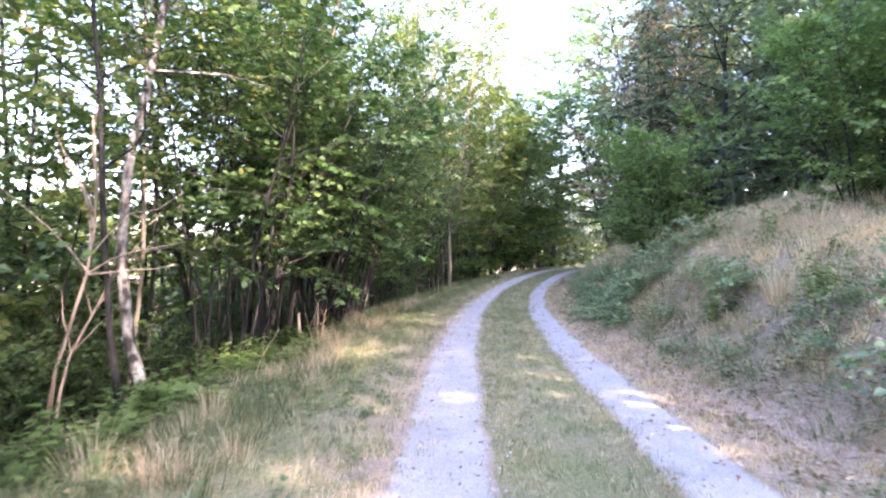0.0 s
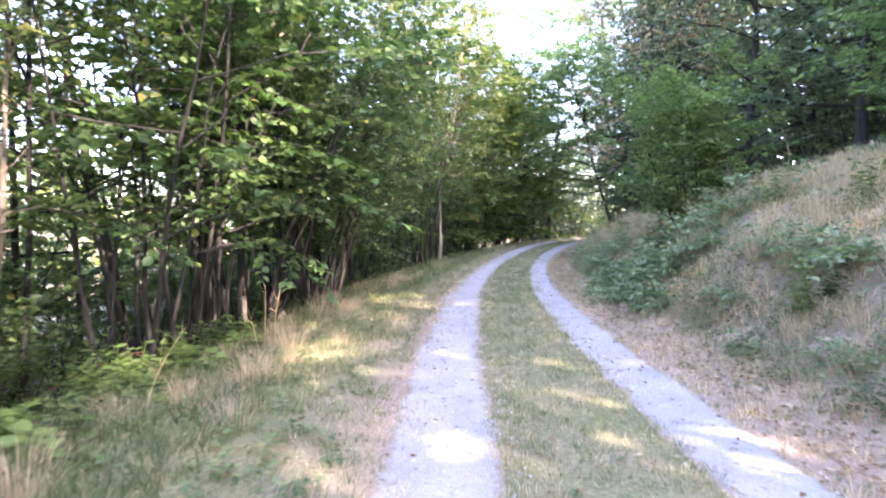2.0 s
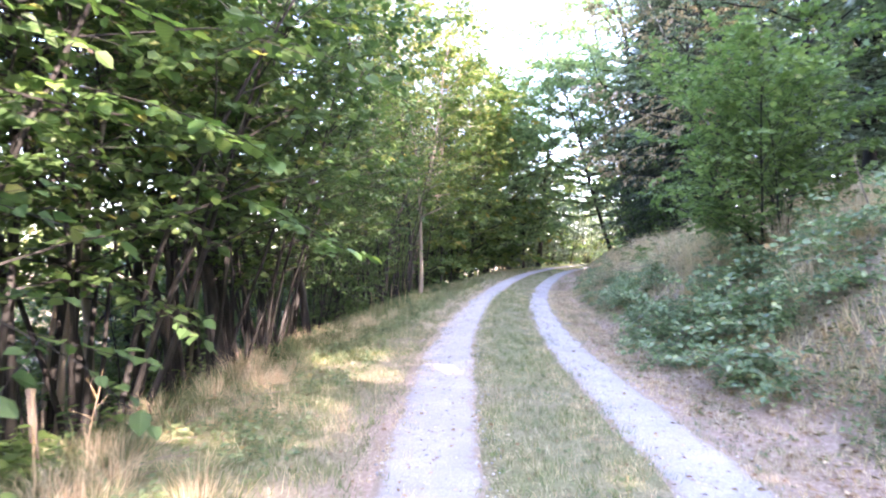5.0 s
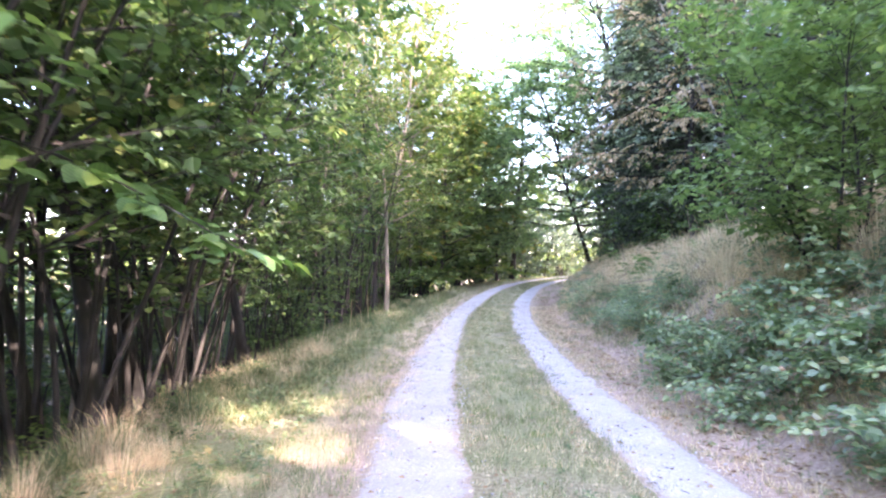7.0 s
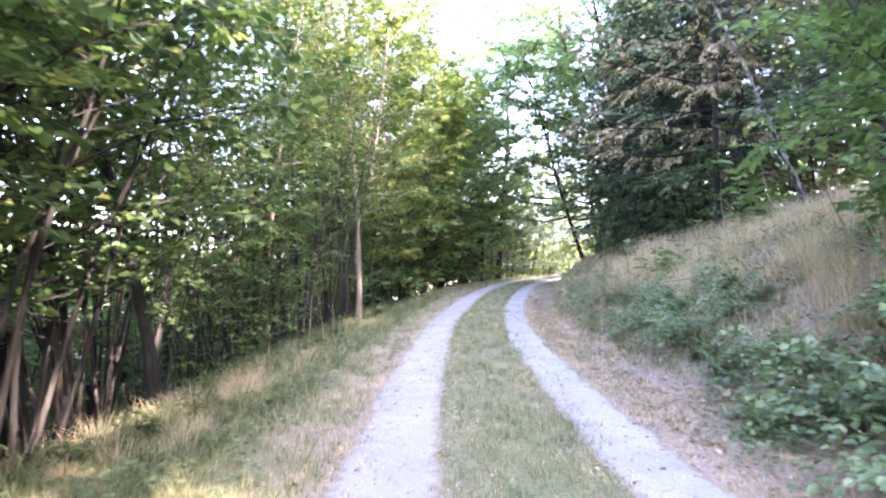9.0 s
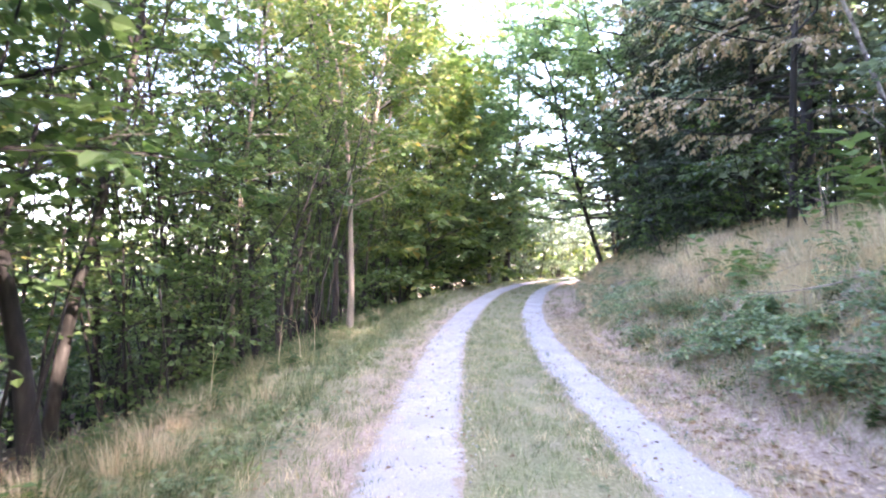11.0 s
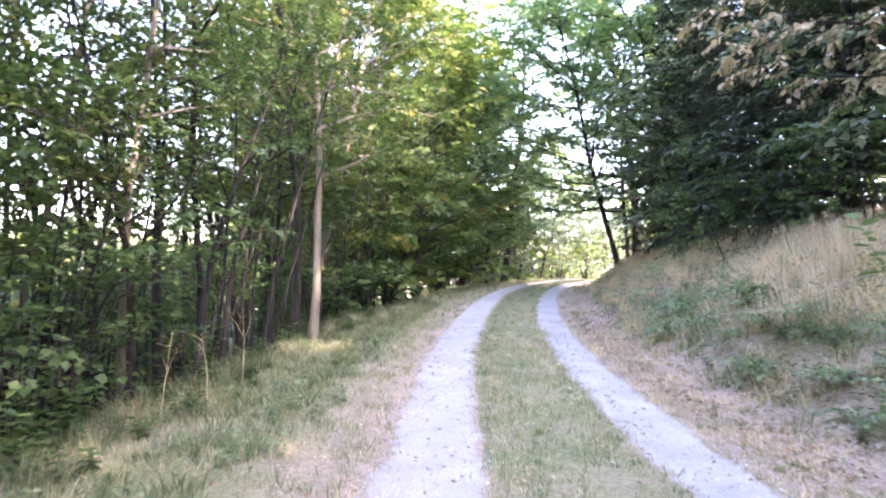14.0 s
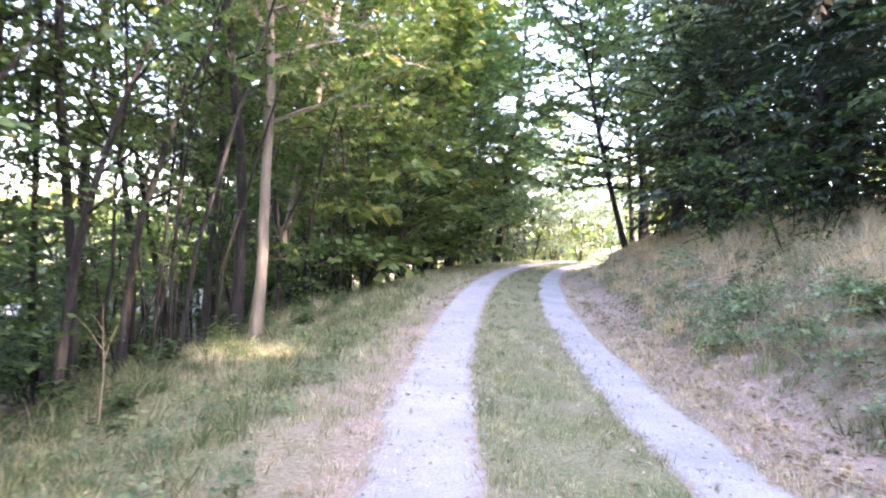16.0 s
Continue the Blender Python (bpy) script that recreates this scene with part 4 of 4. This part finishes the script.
for _ in range(40):
    yy, ss = r.uniform(2.5, 30), r.choice([r.uniform(-3.2, -1.5), r.uniform(-0.45, 0.45), r.uniform(1.4, 2.3)])
    plant(tufts[int(r.uniform() < 0.6)], xs(ss, yy), yy, r.uniform(0, 360), r.uniform(0.16, 0.34))
for y in np.arange(3, 40, 0.6):
    plant(tufts[int(r.uniform() < 0.2)], xs(r.uniform(2.6, 6.0), y), y, r.uniform(0, 360), r.uniform(0.6, 1.1))


low = np.random.default_rng(92)
for _ in range(35):
    yy = low.uniform(16, 32)
    plant(tufts[0], xs(low.uniform(3.2, 5.4), yy), yy, low.uniform(0, 360), low.uniform(0.9, 1.4))
for _ in range(28):
    yy = low.uniform(13.5, 23)
    plant(tufts[0], xs(low.uniform(-3.5, -2.7), yy), yy, low.uniform(0, 360), low.uniform(0.4, 0.8))
lush = grow_weed(93, "dock_clump", 8, 0.42, 0.13, NETTLE, "large-leaved pale green weeds in the verge", 0.9)
for _ in range(26):
    yy = low.uniform(4.5, 11.5)
    plant(lush, xs(low.uniform(-4.4, -3.3), yy), yy, low.uniform(0, 360), low.uniform(0.7, 1.2))
for _ in range(45):
    yy = low.uniform(3, 13)
    plant(tufts[int(low.uniform() < 0.3)], xs(low.uniform(-3.7, -2.3), yy), yy, low.uniform(0, 360), low.uniform(0.45, 0.95))
for _ in range(50):
    yy = low.uniform(8, 26)
    plant(tufts[0], xs(low.uniform(3.0, 4.8), yy), yy, low.uniform(0, 360), low.uniform(0.9, 1.5))
for _ in range(70):
    yy = low.uniform(13, 36)
    plant(weeds[1], xs(low.uniform(-4.0, -3.0), yy), yy, low.uniform(0, 360), low.uniform(0.35, 0.8))


# ---- dead wood ----
def dead_branch(name, seed, start, way, length, radius, forks, mat, label, droop=0.0):
    r = np.random.default_rng(seed)
    root = tagged(new(name), label, "branch")
    g = Geo()
    p = bend(r, (0, 0, 0), way, length, 7, 0.08, droop)
    tube(g, p, np.linspace(radius, radius * 0.3, 8), 6)
    g.part("stem", mat, root, smooth=True)
    for k in range(forks):
        t = r.uniform(0.35, 0.95)
        q, e = along_line(p, t)
        g = Geo()
        tube(g, bend(r, q, e + r.normal(0, 0.6, 3), length * r.uniform(0.15, 0.4), 4, 0.15), np.linspace(radius * 0.45, radius * 0.12, 5), 4)
        g.part("twig", mat, root)
    root.location = start
    return root


dead_branch("leaning_pole", 101, (-4.75, 7.4, at(-4.75, 7.4, 0.1)), (0.26, 0.02, 1), 4.2, 0.032, 8, DEAD, "bare leaning dead pole with forked twigs")
dead_branch("leaning_pole", 102, (-4.5, 7.0, at(-4.5, 7.0, 0.1)), (0.1, 0.1, 1), 3.0, 0.025, 7, DEAD, "bare leaning dead pole with forked twigs")
dead_branch("fallen_branch", 103, (-3.75, 8.5, at(-3.75, 8.5, 0.02)), (0.75, 0.05, 0.55), 1.3, 0.016, 6, REDWOOD, "reddish dead branch lying among weeds", 0.12)
dead_branch("fallen_branch", 105, (-4.7, 10.3, at(-4.7, 10.3) + 0.35), (0.9, 0.05, 0.3), 1.4, 0.018, 6, REDWOOD, "reddish forked dead branch lying over the weeds", 0.03)
dead_branch("fallen_branch", 104, (-3.4, 9.6, at(-3.4, 9.6, 0.02)), (-0.6, 0.2, 0.5), 1.0, 0.012, 4, DEAD, "pale dead branch lying among weeds", 0.12)
for k, (x, y, h) in enumerate(((7.4, 22.8, 1.1), (7.9, 23.2, 0.95), (8.1, 22.3, 1.3), (8.6, 24.2, 1.2), (7.2, 26.3, 0.7), (6.6, 14.0, 1.1), (5.3, 13.2, 0.9), (9.2, 21.2, 1.2), (6.0, 18.2, 0.9))):
    dead_branch("dead_stalk", 110 + k, (x, y, at(x, y, 0.05)), (-0.2, 0.05, 1), h, 0.014, 1, DEAD, "upright dry dead stalk on the bank")
for k, (s, y, a) in enumerate(((4.2, 21.5, 0.4), (3.9, 24.4, -0.5), (4.6, 26.5, 0.9), (3.4, 20.2, 0.2), (5.0, 22.9, -0.8), (3.6, 29.0, 0.3), (3.2, 24.9, 0.1))):
    x = xs(s, y)
    dead_branch("fallen_branch", 130 + k, (x, y, at(x, y) + 0.05), (-math.cos(a), math.sin(a), -0.3), 1.1, 0.012, 3, DEAD, "thin pale dead branch lying on the bank grass")
for k, (s, y, h) in enumerate(((-3.4, 7.6, 0.8), (-3.2, 9.9, 0.9), (-3.3, 10.3, 0.8), (-3.4, 11.0, 0.7), (-3.3, 23.8, 0.8), (-3.1, 24.3, 0.7), (-3.2, 25.4, 0.9), (-3.3, 21.5, 0.7))):
    x = xs(s, y)
    dead_branch("dry_stalk", 150 + k, (x, y, at(x, y, 0.03)), (0.12 * (-1) ** k, 0.05, 1), h, 0.006, 3, STRAW, "tall dry flower stalk at the verge")

for k, (x, y, h) in enumerate(((9.2, 22.7, 2.0), (9.0, 22.5, 1.5))):
    dead_branch("leaning_pole", 170 + k, (x, y, at(x, y, 0.05)), (-0.5, 0.05, 1), h, 0.03, 1, BIRCH, "pale peeling birch pole leaning on the bank")
plant(broad_weed, 8.1, 22.6, 70, 1.9)

# ---- loose stones and leaves ----
def litter_of(name, seed, n, plots, mat, label):
    r = np.random.default_rng(seed)
    g = Geo()
    for s0, s1, y0, y1, n, size in plots:
        s, p = scatter(r, n, s0, s1, y0, y1)
        a = r.uniform(0, 6.28, n)
        way = np.stack([np.cos(a), np.sin(a), r.normal(0, 0.15, n)], -1)
        l = size * r.uniform(0.5, 1.2, n)
        leaves(g, p + np.array([0, 0, 0.022]), way, np.array([0, 0, 1.0]) + r.normal(0, 0.3, (n, 3)), l, l * 0.6)
    return tagged(new(name, g.mesh(name, mat)), label, "leaves", kind="stuff")


litter_of("fallen_leaves", 7, 0, [(-3.5, -0.2, 1.5, 32, 2600, 0.05), (0.2, 2.6, 1.5, 32, 3600, 0.05), (1.35, 3.0, 1.5, 34, 11000, 0.065), (2.4, 4.4, 1.5, 34, 4500, 0.07), (-12, -3.6, -2, 36, 5000, 0.09)], LITTER, "scattered dry fallen leaves on the ground")


def chips():
    r = np.random.default_rng(8)
    g = Geo()
    octa = np.array([[1, 0, 0], [0, 1, 0], [-1, 0, 0], [0, -1, 0], [0, 0, 1], [0, 0, -1.0]])
    fa = np.array([[0, 1, 4], [1, 2, 4], [2, 3, 4], [3, 0, 4], [1, 0, 5], [2, 1, 5], [3, 2, 5], [0, 3, 5]])
    for s0, s1, n in ((-1.36, -0.46, 3000), (0.5, 1.3, 2700)):
        s, p = scatter(r, n, s0, s1, 2.0, 30)
        size = r.uniform(0.005, 0.016, (n, 1, 1)) * r.uniform(0.6, 1.2, (n, 1, 3)) * np.array([1, 1, 0.6])
        v = p[:, None] + np.array([0, 0, 0.014]) + octa[None] * size
        g.add(v.reshape(-1, 3), (np.arange(n)[:, None, None] * 6 + fa[None]).reshape(-1, 3))
    return tagged(new("gravel_chips", g.mesh("gravel_chips", CHIP)), "loose pale stone chips on the wheel tracks", "gravel", kind="stuff")


chips()


def twig_litter():
    """Thin dry sticks strewn over the foot of the bank and the edge of the wood."""
    r = np.random.default_rng(9)
    g = Geo()
    for s0, s1, n in ((1.5, 3.4, 260), (-4.4, -2.6, 160)):
        _, p = scatter(r, n, s0, s1, 2.0, 34)
        for q in p:
            a, ln = r.uniform(0, 6.28), r.uniform(0.12, 0.5)
            line = bend(r, (0, 0, 0), (math.cos(a), math.sin(a), 0), ln, 3, 0.2)
            line[:, :2] += q[:2]
            line[:, 2] = ground_z(line[:, 0], line[:, 1]) + 0.03 + np.abs(line[:, 2])
            tube(g, line, np.linspace(0.005, 0.002, 4), 4)
    return tagged(new("twig_litter", g.mesh("twig_litter", DEAD)), "thin dry twigs strewn on the ground", "twigs", kind="stuff")


twig_litter()


# ---- hazel branches reaching out over the verge ----
def leaf_mesh(seed):
    g = Geo()
    r = np.random.default_rng(seed)
    n, length, width = 9, 1.0, 0.82
    t = np.linspace(0, 1, n)
    half = width * 0.5 * np.sin(np.pi * t ** 0.8) ** 0.8 * (1 + 0.06 * r.normal(0, 1, n))
    half[0], half[-1] = 0.01, 0.0
    mid = np.stack([t * length, np.zeros(n), 0.02 - 0.12 * t ** 2], -1)
    left = mid + np.stack([0.03 * np.ones(n), half, half * 0.22], -1)
    right = mid + np.stack([0.03 * np.ones(n), -half, half * 0.22], -1)
    i = np.arange(n - 1)
    g.add(np.concatenate([mid, left, right]), np.concatenate([np.stack([i, i + 1, n + i + 1, n + i], -1), np.stack([i, 2 * n + i, 2 * n + i + 1, i + 1], -1)]))
    return g.mesh("leaf", NEAR_LEAF, True)


def near_leaf_material():
    m, nt, p = node_material("broad_hazel_leaf")
    info = nt.nodes.new("ShaderNodeObjectInfo")
    c = nt.nodes.new("ShaderNodeTexCoord")
    wv = nt.nodes.new("ShaderNodeTexWave")
    wv.inputs["Scale"].default_value, wv.inputs["Distortion"].default_value = 2.2, 1.5
    nt.links.new(c.outputs["Object"], wv.inputs["Vector"])
    col = ramp(nt, info.outputs["Random"], [(0.0, (0.06, 0.13, 0.04)), (0.7, (0.1, 0.19, 0.06)), (1.0, (0.17, 0.25, 0.07))]).outputs["Color"]
    vein = ramp(nt, wv.outputs["Fac"], [(0.0, (0.85, 0.85, 0.85)), (1.0, (1.1, 1.1, 1.05))]).outputs["Color"]
    col = mix_colour(nt, 1.0, col, vein, "MULTIPLY")
    nt.links.new(col, p.inputs["Base Color"])
    p.inputs["Roughness"].default_value = 0.45
    bump(nt, p, wv.outputs["Fac"], 0.3, 0.003)
    t = nt.nodes.new("ShaderNodeBsdfTranslucent")
    nt.links.new(mix_colour(nt, 1.0, col, (1.35, 1.5, 0.95), "MULTIPLY"), t.inputs["Color"])
    mx = nt.nodes.new("ShaderNodeMixShader")
    mx.inputs["Fac"].default_value = 0.4
    nt.links.new(p.outputs["BSDF"], mx.inputs[1])
    nt.links.new(t.outputs["BSDF"], mx.inputs[2])
    nt.links.new(mx.outputs["Shader"], nt.nodes["Material Output"].inputs["Surface"])
    return m


NEAR_LEAF = near_leaf_material()
LEAF_SHAPES = [leaf_mesh(k) for k in range(3)]


def hazel_branch(seed, start, end, count, size):
    """A limb with twigs and single broad leaves on it."""
    r = np.random.default_rng(seed)
    root = tagged(new("hazel_branch"), "overhanging hazel branch with broad pale green leaves", "branch", "hazel branches over the verge")
    root.location = start
    d = np.array(end, float) - np.array(start, float)
    ln = float(np.linalg.norm(d))
    p = bend(r, (0, 0, 0), d + np.array([0, 0, 0.22 * ln]), ln, 8, 0.04, 0.07)
    g = Geo()
    tube(g, p, np.linspace(0.014, 0.004, 9), 6)
    g.part("limb", BARK, root, smooth=True)
    twigs = []
    for k in range(11):
        q, e = along_line(p, 0.3 + 0.69 * k / 10)
        side = np.cross(e, [0, 0, 1]) * (1 if k % 2 else -1)
        tp = bend(r, q, e * 0.6 + side * 0.8 + np.array([0, 0, -0.1]), r.uniform(0.3, 0.6), 4, 0.1, 0.05)
        g = Geo()
        tube(g, tp, np.linspace(0.004, 0.0015, 5), 4)
        g.part("twig", BARK, root)
        twigs.append(tp)
    for k in range(count):
        tp = twigs[k % len(twigs)]
        q, e = along_line(tp, min(0.99, 0.15 + 0.85 * (k // len(twigs)) / max(1, count // len(twigs))))
        az = math.atan2(e[1], e[0]) + (0.8 if (k // len(twigs)) % 2 else -0.8) + r.normal(0, 0.3)
        ob = new("leaf", LEAF_SHAPES[k % 3])
        sc = size * r.uniform(0.6, 1.15)
        ob.matrix_basis = Matrix.LocRotScale(Vector(q), Euler((r.normal(0, 0.3), r.uniform(0.0, 0.7), az)), (sc, sc, sc))
        ob.parent = root
    return root


hazel_branch(201, (-3.4, 13.0, 2.4), (-0.45, 12.3, 1.95), 110, 0.145)
hazel_branch(202, (-3.7, 11.4, 2.9), (-0.95, 10.8, 2.2), 84, 0.14)
hazel_branch(203, (-3.9, 10.2, 3.3), (-1.3, 9.9, 2.9), 80, 0.13)
hazel_branch(204, (-4.0, 15.4, 2.9), (-1.2, 14.9, 2.5), 80, 0.13)
hazel_branch(205, (-4.2, 12.4, 1.5), (-2.0, 11.6, 0.95), 60, 0.12)
hazel_branch(206, (-4.0, 16.8, 3.4), (-1.1, 15.9, 3.2), 80, 0.13)
hazel_branch(207, (-4.4, 9.6, 1.6), (-2.6, 8.9, 1.35), 60, 0.11)


# ---- a short stake at the verge ----
def marker_post(x, y, height):
    root = tagged(new("marker_post"), "short weathered wooden stake in the verge grass", "post")
    bm = bmesh.new()
    bmesh.ops.create_cube(bm, size=1.0, matrix=Matrix.Translation((0, 0, height / 2 - 0.1)) @ Matrix.Diagonal((0.05, 0.045, height + 0.2, 1)))
    bmesh.ops.bevel(bm, geom=bm.edges[:], offset=0.006, segments=2, affect="EDGES")
    me = bpy.data.meshes.new("shaft")
    bm.to_mesh(me)
    bm.free()
    me.materials.append(DEAD)
    ob = new("shaft", me)
    ob.parent = root
    cap = Geo()
    tube(cap, [(0, 0, height - 0.02), (0, 0, height + 0.012), (0, 0, height + 0.02)], [0.036, 0.034, 0.02], 8)
    cap.part("top", DEAD, root, "paler split top", True)
    root.matrix_basis = pose(x, y, at(x, y), 2, -3, 20)
    return root


marker_post(-2.55, 11.1, 0.62)
